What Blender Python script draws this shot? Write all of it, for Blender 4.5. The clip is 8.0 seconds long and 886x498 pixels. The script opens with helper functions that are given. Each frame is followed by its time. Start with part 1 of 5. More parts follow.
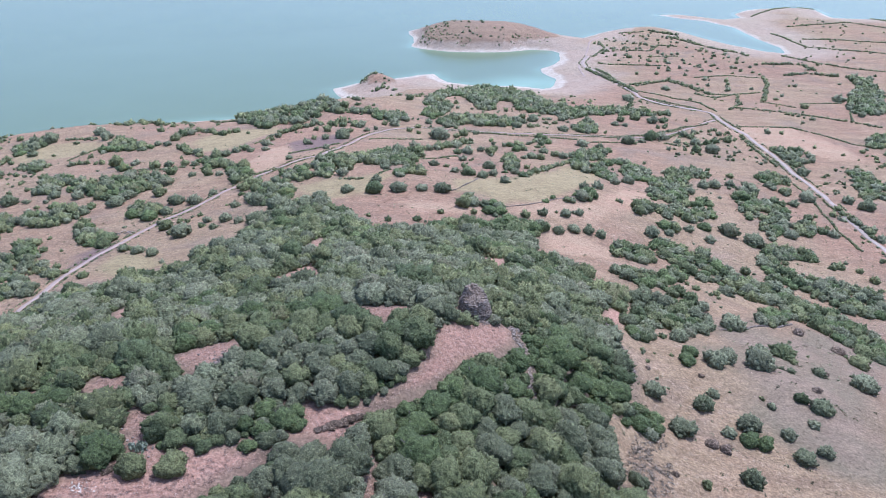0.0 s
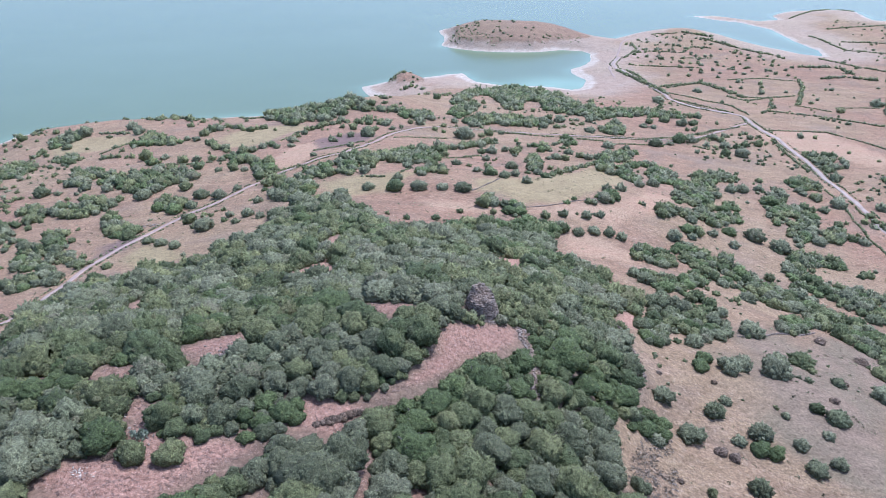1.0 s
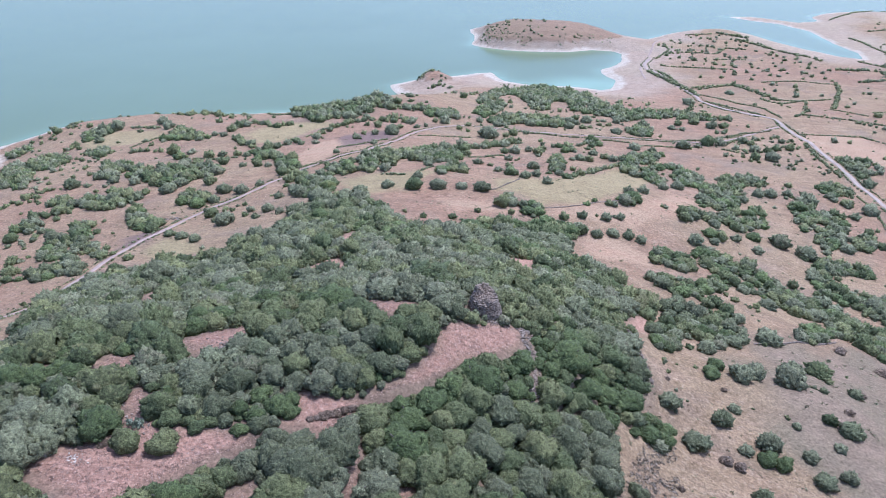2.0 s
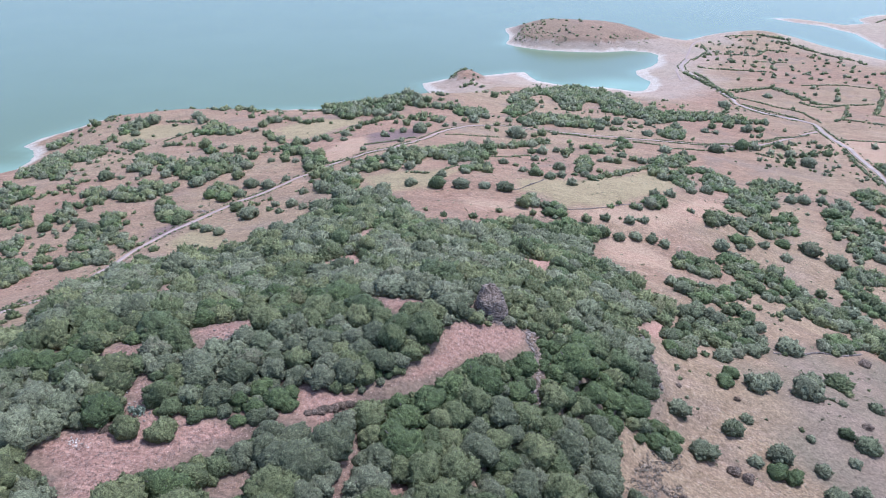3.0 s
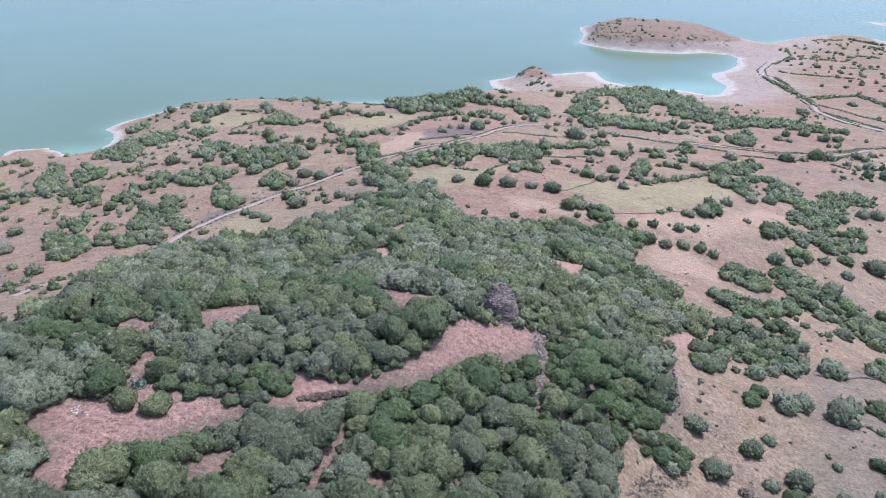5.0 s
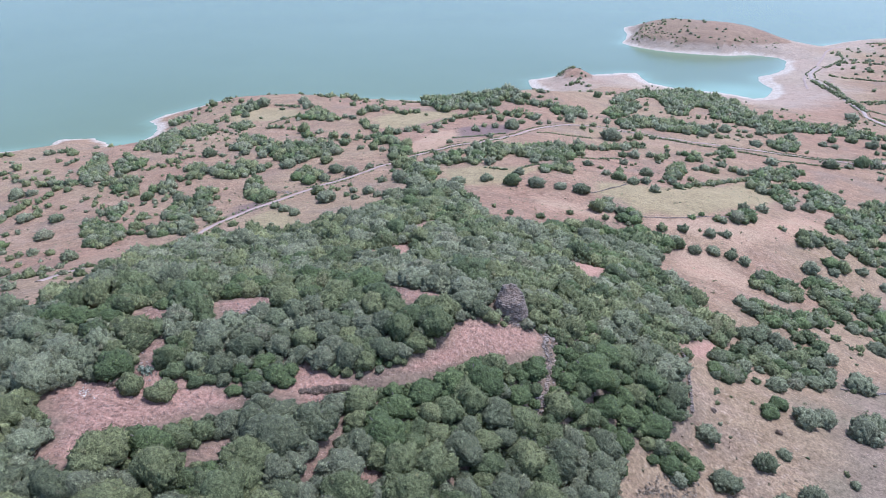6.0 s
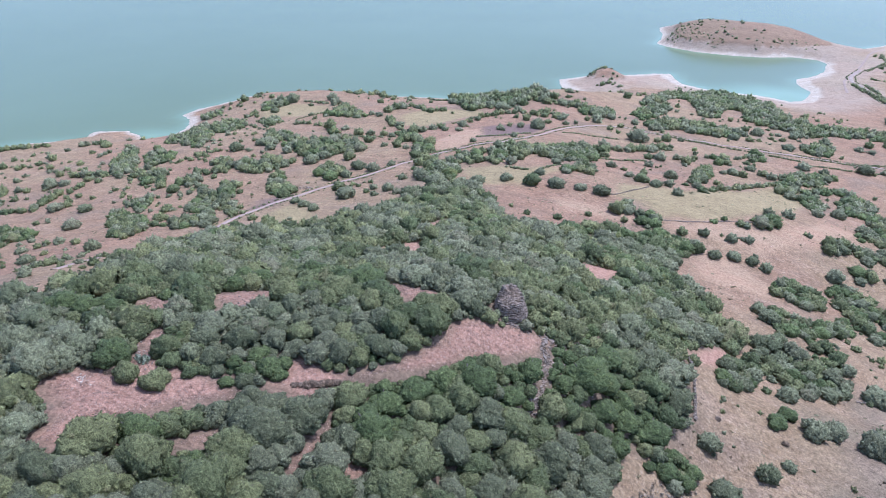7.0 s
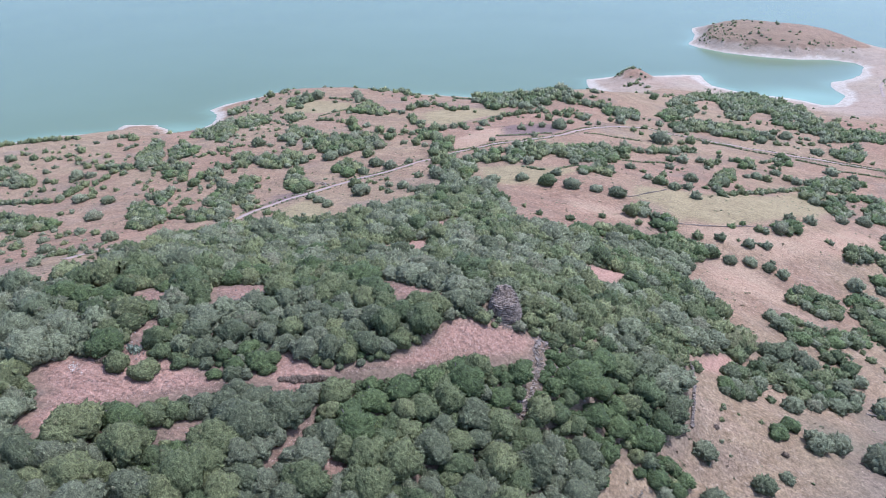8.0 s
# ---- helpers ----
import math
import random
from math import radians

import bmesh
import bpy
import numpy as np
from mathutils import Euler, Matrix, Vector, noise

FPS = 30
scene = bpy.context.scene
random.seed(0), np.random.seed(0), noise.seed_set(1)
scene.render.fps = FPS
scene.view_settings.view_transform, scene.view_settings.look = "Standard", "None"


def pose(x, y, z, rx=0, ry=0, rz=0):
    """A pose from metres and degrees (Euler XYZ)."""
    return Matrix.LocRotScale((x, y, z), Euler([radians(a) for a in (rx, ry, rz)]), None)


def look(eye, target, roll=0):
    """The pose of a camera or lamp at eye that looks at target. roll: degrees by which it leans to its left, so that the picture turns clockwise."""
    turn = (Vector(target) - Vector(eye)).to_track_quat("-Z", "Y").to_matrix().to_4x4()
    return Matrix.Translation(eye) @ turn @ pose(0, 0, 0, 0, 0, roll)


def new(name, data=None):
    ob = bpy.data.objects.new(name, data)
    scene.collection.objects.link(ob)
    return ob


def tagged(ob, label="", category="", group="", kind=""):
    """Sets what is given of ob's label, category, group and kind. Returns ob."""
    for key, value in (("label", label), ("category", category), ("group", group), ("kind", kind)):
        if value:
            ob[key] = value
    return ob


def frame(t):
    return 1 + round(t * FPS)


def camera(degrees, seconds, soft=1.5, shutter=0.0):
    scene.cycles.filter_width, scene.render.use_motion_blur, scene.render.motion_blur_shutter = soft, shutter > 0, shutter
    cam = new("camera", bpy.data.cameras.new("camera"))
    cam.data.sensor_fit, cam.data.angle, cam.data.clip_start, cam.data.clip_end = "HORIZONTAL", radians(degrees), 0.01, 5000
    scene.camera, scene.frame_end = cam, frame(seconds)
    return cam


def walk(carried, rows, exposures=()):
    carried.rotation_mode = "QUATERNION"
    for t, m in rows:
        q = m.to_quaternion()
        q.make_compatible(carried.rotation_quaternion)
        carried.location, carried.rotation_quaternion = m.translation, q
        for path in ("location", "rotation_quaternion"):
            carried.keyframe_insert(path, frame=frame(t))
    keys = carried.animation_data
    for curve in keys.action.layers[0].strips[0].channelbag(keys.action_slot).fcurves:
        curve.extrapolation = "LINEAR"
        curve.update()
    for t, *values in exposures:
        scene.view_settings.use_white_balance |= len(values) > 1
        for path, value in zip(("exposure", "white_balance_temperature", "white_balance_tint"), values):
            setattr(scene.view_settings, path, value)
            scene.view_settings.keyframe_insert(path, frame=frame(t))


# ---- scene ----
cam = camera(65.94, 8.0, soft=0.5)
# seconds, x, y, z, yaw, pitch of the drone's level camera
ROWS = [
    (0.0, 0.00, 0.00, 180.00, -0.00, -27.43),
    (0.5, 2.03, 0.05, 179.94, 1.33, -27.45),
    (1.0, 4.40, -0.08, 179.90, 2.74, -27.47),
    (1.5, 7.00, 0.14, 179.81, 4.06, -27.51),
    (3.0, 14.93, 0.89, 180.05, 8.65, -27.67),
    (3.5, 17.71, 1.25, 180.00, 10.14, -27.71),
    (4.0, 20.59, 1.73, 180.06, 11.68, -27.79),
    (4.5, 23.55, 2.48, 179.92, 13.39, -27.85),
    (6.0, 31.99, 5.02, 180.02, 18.92, -28.06),
    (6.5, 34.80, 6.15, 179.98, 20.64, -28.12),
    (7.0, 37.97, 7.40, 180.00, 21.96, -28.20),
    (7.5, 41.18, 8.64, 179.97, 23.27, -28.25),
    (8.0, 44.23, 10.25, 180.03, 24.70, -28.33),
]
walk(cam, [(t, pose(x, y, z, 90 + pitch, 0, yaw)) for t, x, y, z, yaw, pitch in ROWS],
     exposures=[(0.0, 0.69, 4850, 22), (8.0, 0.69, 4850, 22)])

# ---- daylight: a high sun from the east, hazy summer sky ----
SUN_ELEVATION, SUN_AZIMUTH = 66.0, 46.0          # degrees; azimuth from +y towards +x
world = bpy.data.worlds.new("sky")
scene.world = world
world.use_nodes = True
sky = world.node_tree.nodes.new("ShaderNodeTexSky")
sky.sky_type, sky.sun_disc = "NISHITA", False
sky.sun_elevation, sky.sun_rotation = radians(SUN_ELEVATION), radians(SUN_AZIMUTH)
sky.air_density, sky.dust_density, sky.ozone_density = 1.2, 2.5, 1.0
background = world.node_tree.nodes["Background"]
background.inputs[1].default_value = 0.15
world.node_tree.links.new(sky.outputs[0], background.inputs[0])
sun = new("sun", bpy.data.lights.new("sun", "SUN"))
sun.data.energy, sun.data.angle, sun.data.color = 2.35, radians(0.6), (1.0, 0.95, 0.87)
to_sun = Vector((math.sin(radians(SUN_AZIMUTH)) * math.cos(radians(SUN_ELEVATION)),
                 math.cos(radians(SUN_AZIMUTH)) * math.cos(radians(SUN_ELEVATION)), math.sin(radians(SUN_ELEVATION))))
sun.matrix_world = look(to_sun * 300, (0, 0, 0))

# ---- materials ----
def shader(name, rough=0.9, specular=0.3):
    m = bpy.data.materials.new(name)
    m.use_nodes = True
    b = m.node_tree.nodes["Principled BSDF"]
    b.inputs["Roughness"].default_value = rough
    b.inputs["Specular IOR Level"].default_value = specular
    return m, m.node_tree, b


def node(tree, kind, **values):
    n = tree.nodes.new("ShaderNode" + kind)
    for key, value in values.items():
        if key.startswith("in_"):
            n.inputs[key[3:].replace("_", " ")].default_value = value
        elif key == "operation":
            n.operation = value
        elif key == "attribute":
            n.attribute_name = value
        elif key == "blend":
            n.data_type, n.blend_type = "RGBA", value
    return n


def noise_at(tree, scale, detail=4.0, rough=0.55, where="Object"):
    c = node(tree, "TexCoord")
    n = node(tree, "TexNoise", in_Scale=scale, in_Detail=detail, in_Roughness=rough)
    tree.links.new(c.outputs[where], n.inputs["Vector"])
    return n.outputs["Fac"]


def spread(tree, value, low, high, a=0.0, b=1.0):
    n = node(tree, "MapRange", in_From_Min=low, in_From_Max=high, in_To_Min=a, in_To_Max=b)
    tree.links.new(value, n.inputs["Value"])
    return n.outputs["Result"]


def mixed(tree, fac, a, b, blend="MIX"):
    """Colours a and b (tuples or sockets) mixed by fac."""
    n = node(tree, "Mix", blend=blend)
    for socket, value in ((n.inputs[0], fac), (n.inputs[6], a), (n.inputs[7], b)):
        if isinstance(value, (int, float)):
            socket.default_value = value
        elif isinstance(value, tuple):
            socket.default_value = (*value, 1.0)
        else:
            tree.links.new(value, socket)
    return n.outputs[2]


def times(tree, a, b):
    n = node(tree, "Math", operation="MULTIPLY")
    for socket, value in zip(n.inputs, (a, b)):
        if isinstance(value, (int, float)):
            socket.default_value = value
        else:
            tree.links.new(value, socket)
    return n.outputs[0]


def bumped(tree, b, value, strength=0.5, distance=0.1):
    n = node(tree, "Bump", in_Strength=strength, in_Distance=distance)
    tree.links.new(value, n.inputs["Height"])
    tree.links.new(n.outputs[0], b.inputs["Normal"])


def stretched(tree, scale, along, detail=5.0, rough=0.6):
    """Noise drawn out along x, as terraces and plough lines are."""
    c = node(tree, "TexCoord")
    s = node(tree, "Mapping")
    s.inputs["Scale"].default_value = (scale / along, scale, scale)
    s.inputs["Rotation"].default_value = (0, 0, 0.25)
    n = node(tree, "TexNoise", in_Scale=1.0, in_Detail=detail, in_Roughness=rough)
    tree.links.new(c.outputs["Object"], s.inputs["Vector"])
    tree.links.new(s.outputs[0], n.inputs["Vector"])
    return n.outputs["Fac"]


def ground_material():
    m, t, b = shader("dry_ground", 0.95, 0.1)
    big, broad, mid = noise_at(t, 0.011, 4), noise_at(t, 0.035, 5, 0.6), noise_at(t, 0.16, 6, 0.65)
    fine, speck, bands = noise_at(t, 0.8, 6, 0.7), noise_at(t, 2.4, 4, 0.75), stretched(t, 0.13, 5.0)
    red = mixed(t, spread(t, mid, 0.32, 0.68), (0.247, 0.141, 0.080), (0.360, 0.219, 0.124))
    tan = mixed(t, spread(t, mid, 0.30, 0.70), (0.254, 0.169, 0.087), (0.363, 0.254, 0.135))
    grey = mixed(t, spread(t, fine, 0.3, 0.7), (0.190, 0.138, 0.088), (0.282, 0.206, 0.135))
    col = mixed(t, spread(t, big, 0.40, 0.60), red, tan)
    col = mixed(t, times(t, spread(t, broad, 0.52, 0.68), 0.75), col, grey)
    col = mixed(t, times(t, spread(t, bands, 0.50, 0.64), 0.45), col, (0.212, 0.138, 0.083))
    col = mixed(t, times(t, spread(t, bands, 0.44, 0.34), 0.40), col, (0.393, 0.266, 0.166))
    col = mixed(t, times(t, spread(t, fine, 0.52, 0.68), 0.70), col, (0.170, 0.113, 0.065))
    col = mixed(t, times(t, spread(t, fine, 0.47, 0.33), 0.50), col, (0.477, 0.360, 0.230))
    col = mixed(t, times(t, spread(t, speck, 0.56, 0.66), 0.75), col, (0.125, 0.098, 0.048))
    grass = mixed(t, spread(t, mid, 0.3, 0.7), (0.275, 0.210, 0.098), (0.350, 0.274, 0.132))
    thin = node(t, "Attribute", attribute="pasture")
    col = mixed(t, thin.outputs["Fac"], col, mixed(t, spread(t, broad, 0.40, 0.60), mixed(t, spread(t, fine, 0.35, 0.65), (0.160, 0.132, 0.078), (0.245, 0.200, 0.120)), mixed(t, spread(t, mid, 0.35, 0.65), (0.215, 0.155, 0.098), (0.295, 0.215, 0.138))))
    field = node(t, "Attribute", attribute="meadow")
    col = mixed(t, field.outputs["Fac"], col, grass)
    stubble = node(t, "Attribute", attribute="stubble")
    col = mixed(t, stubble.outputs["Fac"], col, mixed(t, spread(t, bands, 0.35, 0.65), mixed(t, spread(t, fine, 0.3, 0.7), (0.440, 0.278, 0.160), (0.350, 0.214, 0.122)), (0.390, 0.268, 0.152)))
    plough = node(t, "Attribute", attribute="tilled")
    col = mixed(t, plough.outputs["Fac"], col, mixed(t, spread(t, fine, 0.3, 0.7), (0.138, 0.093, 0.076), (0.204, 0.142, 0.113)))
    bare = node(t, "Attribute", attribute="russet")
    col = mixed(t, bare.outputs["Fac"], col, mixed(t, spread(t, speck, 0.38, 0.66), mixed(t, spread(t, fine, 0.35, 0.65), (0.520, 0.318, 0.205), (0.425, 0.246, 0.156)), (0.330, 0.176, 0.112)))
    litter = node(t, "Attribute", attribute="litter")
    col = mixed(t, litter.outputs["Fac"], col, mixed(t, spread(t, fine, 0.35, 0.65), (0.109, 0.086, 0.056), (0.199, 0.152, 0.107)))
    beach = node(t, "Attribute", attribute="beach")
    sand = mixed(t, spread(t, mid, 0.3, 0.7), (0.395, 0.318, 0.212), (0.520, 0.436, 0.315))
    col = mixed(t, beach.outputs["Fac"], col, sand)
    grain, sward = noise_at(t, 1.5, 8, 0.8), stretched(t, 0.9, 3.0, 6.0, 0.75)
    col = mixed(t, 1.0, col, spread(t, grain, 0.37, 0.63, 0.60, 1.36), "MULTIPLY")
    col = mixed(t, 1.0, col, spread(t, sward, 0.36, 0.64, 0.84, 1.14), "MULTIPLY")
    t.links.new(col, b.inputs["Base Color"])
    bumped(t, b, grain, 0.9, 0.5)
    return m


def water_material():
    m, t, b = shader("lake_water", 0.20, 0.16)
    big = noise_at(t, 0.004, 3)
    shoal = node(t, "Attribute", attribute="shoal")
    col = mixed(t, spread(t, big, 0.3, 0.7), (0.126, 0.158, 0.074), (0.138, 0.172, 0.084))
    col = mixed(t, shoal.outputs["Fac"], col, (0.29, 0.41, 0.26))
    t.links.new(col, b.inputs["Base Color"])
    b.inputs["IOR"].default_value = 1.33
    bumped(t, b, noise_at(t, 0.35, 4, 0.6), 0.25, 0.3)
    return m


def leaf_material(name, dark, light, dry):
    """Foliage: colour varies from tree to tree, from clump to clump and leaf to leaf, with shaded gaps painted in."""
    m, t, b = shader(name, 0.7, 0.18)
    obj = node(t, "ObjectInfo")
    tint = node(t, "Attribute", attribute="tint")
    isl = node(t, "NewGeometry")
    which = node(t, "Math", operation="FRACT")
    add = node(t, "Math", operation="ADD")
    t.links.new(obj.outputs["Random"], add.inputs[0])
    t.links.new(tint.outputs["Fac"], add.inputs[1])
    t.links.new(add.outputs[0], which.inputs[0])
    col = mixed(t, which.outputs[0], dark, light)
    leafy = spread(t, isl.outputs["Random Per Island"], 0.0, 1.0, 0.66, 1.34)
    col = mixed(t, 1.0, col, mixed(t, 1.0, (1.0, 1.0, 1.0), leafy, "MULTIPLY"), "MULTIPLY")
    col = mixed(t, times(t, spread(t, isl.outputs["Random Per Island"], 0.93, 0.97), 0.5), col, dry)
    place = node(t, "NewGeometry")
    clumps, sprigs = node(t, "TexNoise", in_Scale=1.5, in_Detail=3.0, in_Roughness=0.6), node(t, "TexNoise", in_Scale=5.5, in_Detail=4.0, in_Roughness=0.8)
    for n in (clumps, sprigs):
        t.links.new(place.outputs["Position"], n.inputs["Vector"])
    # both noises vary the leaf tone and paint shaded gaps between leaves and clumps
    mottle = spread(t, sprigs.outputs["Fac"], 0.37, 0.63, 0.42, 1.66)
    col = mixed(t, 1.0, col, mottle, "MULTIPLY")
    col = mixed(t, 1.0, col, spread(t, clumps.outputs["Fac"], 0.36, 0.64, 0.70, 1.32), "MULTIPLY")
    t.links.new(col, b.inputs["Base Color"])
    both = node(t, "Math", operation="ADD")
    t.links.new(clumps.outputs["Fac"], both.inputs[0])
    t.links.new(times(t, sprigs.outputs["Fac"], 0.6), both.inputs[1])
    bumped(t, b, both.outputs[0], 1.0, 0.8)
    return m


def bark_material():
    m, t, b = shader("grey_bark", 0.9)
    f = noise_at(t, 4.0, 5)
    t.links.new(mixed(t, spread(t, f, 0.3, 0.7), (0.10, 0.08, 0.062), (0.24, 0.205, 0.17)), b.inputs["Base Color"])
    bumped(t, b, f, 0.8, 0.05)
    return m


def stone_material(name, dark, light):
    m, t, b = shader(name, 0.92, 0.2)
    isl = node(t, "NewGeometry")
    f, g = noise_at(t, 1.7, 5), noise_at(t, 9.0, 4)
    col = mixed(t, isl.outputs["Random Per Island"], dark, light)
    col = mixed(t, times(t, spread(t, f, 0.5, 0.72), 0.6), col, (0.36, 0.315, 0.245))
    col = mixed(t, times(t, spread(t, g, 0.55, 0.75), 0.5), col, (0.07, 0.065, 0.06))
    t.links.new(col, b.inputs["Base Color"])
    bumped(t, b, g, 0.7, 0.06)
    return m


def gravel_material(name, dark, light, worn):
    m, t, b = shader(name, 0.95, 0.15)
    f, g = noise_at(t, 0.25, 5), noise_at(t, 2.5, 4)
    col = mixed(t, spread(t, f, 0.3, 0.7), dark, light)
    col = mixed(t, times(t, spread(t, g, 0.5, 0.7), 0.5), col, worn)
    t.links.new(col, b.inputs["Base Color"])
    bumped(t, b, g, 0.5, 0.08)
    return m


GROUND, WATER, BARK = ground_material(), water_material(), bark_material()
GRAVEL = gravel_material("pale_gravel", (0.30, 0.235, 0.172), (0.42, 0.338, 0.255), (0.24, 0.178, 0.125))
DIRT = gravel_material("track_dirt", (0.29, 0.215, 0.16), (0.40, 0.305, 0.23), (0.23, 0.155, 0.11))
OLIVE = leaf_material("olive_leaves", (0.140, 0.150, 0.067), (0.226, 0.226, 0.115), (0.148, 0.115, 0.066))
OAK = leaf_material("oak_leaves", (0.107, 0.127, 0.048), (0.211, 0.213, 0.082), (0.147, 0.117, 0.056))
MASTIC = leaf_material("mastic_leaves", (0.104, 0.130, 0.044), (0.152, 0.182, 0.060), (0.180, 0.157, 0.046))
DRY = leaf_material("dry_leaves", (0.19, 0.132, 0.076), (0.29, 0.212, 0.136), (0.30, 0.22, 0.15))
BASALT = stone_material("basalt", (0.110, 0.084, 0.060), (0.30, 0.232, 0.165))
FIELDSTONE = stone_material("field_stone", (0.15, 0.117, 0.083), (0.34, 0.272, 0.198))
WALLSTONE = stone_material("wall_stone", (0.19, 0.145, 0.10), (0.38, 0.30, 0.215))
TANSTONE = stone_material("tan_rubble", (0.24, 0.175, 0.115), (0.40, 0.30, 0.20))
PALE = stone_material("white_limestone", (0.46, 0.375, 0.27), (0.64, 0.53, 0.40))
STRAW = leaf_material("dry_grass_blades", (0.33, 0.215, 0.150), (0.46, 0.33, 0.24), (0.50, 0.40, 0.28))
DEADWOOD = bark_material()
CACTUS = leaf_material("cactus_skin", (0.20, 0.23, 0.13), (0.32, 0.34, 0.22), (0.30, 0.30, 0.18))
GREYBRUSH = leaf_material("grey_brush", (0.20, 0.160, 0.105), (0.31, 0.258, 0.178), (0.540, 0.465, 0.375))

# ---- the lie of the land: broad hills and knolls (x, y, radius, rise), and the lake's shore ----
BROAD = [(-70, -60, 230, 84.0), (-40, 240, 260, 25.6), (60, -40, 200, 20.2), (-120, 430, 250, 13.8)]
KNOLLS = [
    (-45, 70, 55, 4.6), (5, 125, 38, 13.6), (-35, 125, 45, 9.6), (-100, 100, 60, 11.8), (-20, 180, 50, 16.5),
    (45, 160, 40, 4.8), (45, 105, 35, -4.8), (100, 150, 50, 7.5), (65, 225, 50, 0.3), (0, 275, 55, 7.9),
    (-60, 235, 55, 3.8), (-120, 220, 60, 2.2), (-190, 200, 70, -1.9), (-50, 340, 65, 8.3), (70, 310, 60, 11.7),
    (-230, 330, 80, 3.2), (-40, 460, 70, 1.4), (80, 450, 80, 2.2), (-190, 490, 80, 3.1), (-85, 555, 60, 8.5),
    (150, 290, 70, -1.1), (-320, 440, 90, -5.0), (-295, 520, 60, 4.5), (-180, 530, 50, -5.0),
]
FOLDS_SOUTH = [
    (-70, 70, 32, 0.4), (-20, 70, 32, -1.0), (30, 70, 32, -1.3), (-60, 98, 26, -0.3), (-30, 98, 26, 0.8), (0, 98, 26, 0.2),
    (30, 98, 26, -1.3), (-75, 122, 24, -2.5), (-45, 122, 24, -2.7), (-15, 122, 24, -1.4), (10, 122, 24, 2.2), (40, 122, 24, -1.8),
    (70, 122, 24, -1.5), (-80, 147, 25, -0.8), (-50, 147, 25, -4.5), (-22, 147, 25, -5.9), (5, 147, 25, -1.5), (32, 147, 25, 0.8),
    (62, 147, 25, -1.1),
]
FOLDS_NORTH = [
    (-95, 175, 28, 0.2), (-60, 175, 28, -0.9), (-30, 175, 28, -4.9), (0, 175, 28, -2.1), (30, 175, 28, -0.1), (65, 175, 28, -3.5),
    (95, 175, 28, -1.7), (-110, 207, 32, -1.8), (-65, 207, 32, -0.3), (-25, 207, 32, -0.9), (15, 207, 32, 1.8), (55, 207, 32, 3.1),
    (95, 207, 32, 3.5), (-110, 250, 42, -2.3), (-50, 250, 42, -0.2), (10, 250, 42, -2.4), (60, 250, 42, -2.3), (115, 250, 42, -2.0),
]
SPURS = [(-69, 716, 17, 10.5), (45, 975, 80, 17.0), (-5, 985, 45, 6.0), (110, 990, 50, 6.0), (300, 1000, 90, 5.0)]
SHORE_WEST = [
    (-640, -420), (-560, 180), (-479, 325), (-451, 359), (-422, 383), (-427, 401), (-405, 411), (-380, 402), (-373, 397),
    (-360, 408), (-367, 440), (-376, 458), (-391, 464), (-390, 485), (-382, 503), (-374, 535), (-335, 560), (-270, 582), (-194, 600),
    (-150, 615), (-105, 638), (-86, 650), (-92, 660), (-105, 682), (-115, 709), (-88, 735), (-52, 753), (-28, 771),
]
SHORE_BAY = [
    (-10, 777), (-6, 758), (4, 738), (28, 725), (52, 723), (81, 718), (104, 709), (113, 716), (122, 733), (125, 753),
    (112, 785), (112, 802), (127, 814), (142, 845), (150, 888), (140, 906), (115, 913), (85, 899), (48, 895), (4, 902),
    (-29, 917), (-41, 932), (-39, 984), (-52, 1046), (-30, 1075), (50, 1078), (130, 1042), (162, 1005), (196, 993),
]
SHORE_EAST = [
    (238, 1042), (279, 1070), (314, 1075), (347, 1042), (364, 993), (391, 940), (414, 902), (437, 888), (446, 924),
    (440, 984), (443, 1075), (421, 1138), (385, 1166), (362, 1201), (397, 1207), (455, 1154), (489, 1172), (495, 1214),
    (545, 1265), (624, 1285), (654, 1265), (637, 1172), (715, 1149), (1200, 1100), (2400, 900), (2400, -420),
]
SHORE = np.array(SHORE_WEST + SHORE_BAY + SHORE_EAST, float)
BANK = 90.0          # how much gentler the northern bank falls to the water


def inside(px, py, poly):
    """Whether points lie in a polygon."""
    poly = np.asarray(poly, float)
    res = np.zeros(np.shape(px), bool)
    for (x0, y0), (x1, y1) in zip(poly, np.roll(poly, -1, 0)):
        if y0 != y1:
            res ^= ((y0 > py) != (y1 > py)) & (px < (x1 - x0) * (py - y0) / (y1 - y0) + x0)
    return res


def line_distance(px, py, pts, closed=False):
    """Distance of points to a polyline."""
    pts = np.asarray(pts, float)
    best = np.full(np.shape(px), 1e9)
    ends = np.roll(pts, -1, 0) if closed else pts[1:]
    for (x0, y0), (x1, y1) in zip(pts, ends):
        dx, dy = x1 - x0, y1 - y0
        s = np.clip(((px - x0) * dx + (py - y0) * dy) / (dx * dx + dy * dy + 1e-9), 0, 1)
        best = np.minimum(best, np.hypot(px - x0 - s * dx, py - y0 - s * dy))
    return best


def inland(px, py):
    """Metres from the shore: positive on land, negative in the lake."""
    wob = 0.9 * np.sin(px / 9.1 + 1.3 * np.sin(py / 13.0)) + 0.6 * np.sin(py / 6.3 + px / 11.0)
    d = line_distance(px, py, SHORE, True)
    return np.where(inside(px, py, SHORE), d, -d) + wob


def smooth(a, b, v):
    s = np.clip((v - a) / (b - a), 0, 1)      # falls where b is under a
    return s * s * (3 - 2 * s)


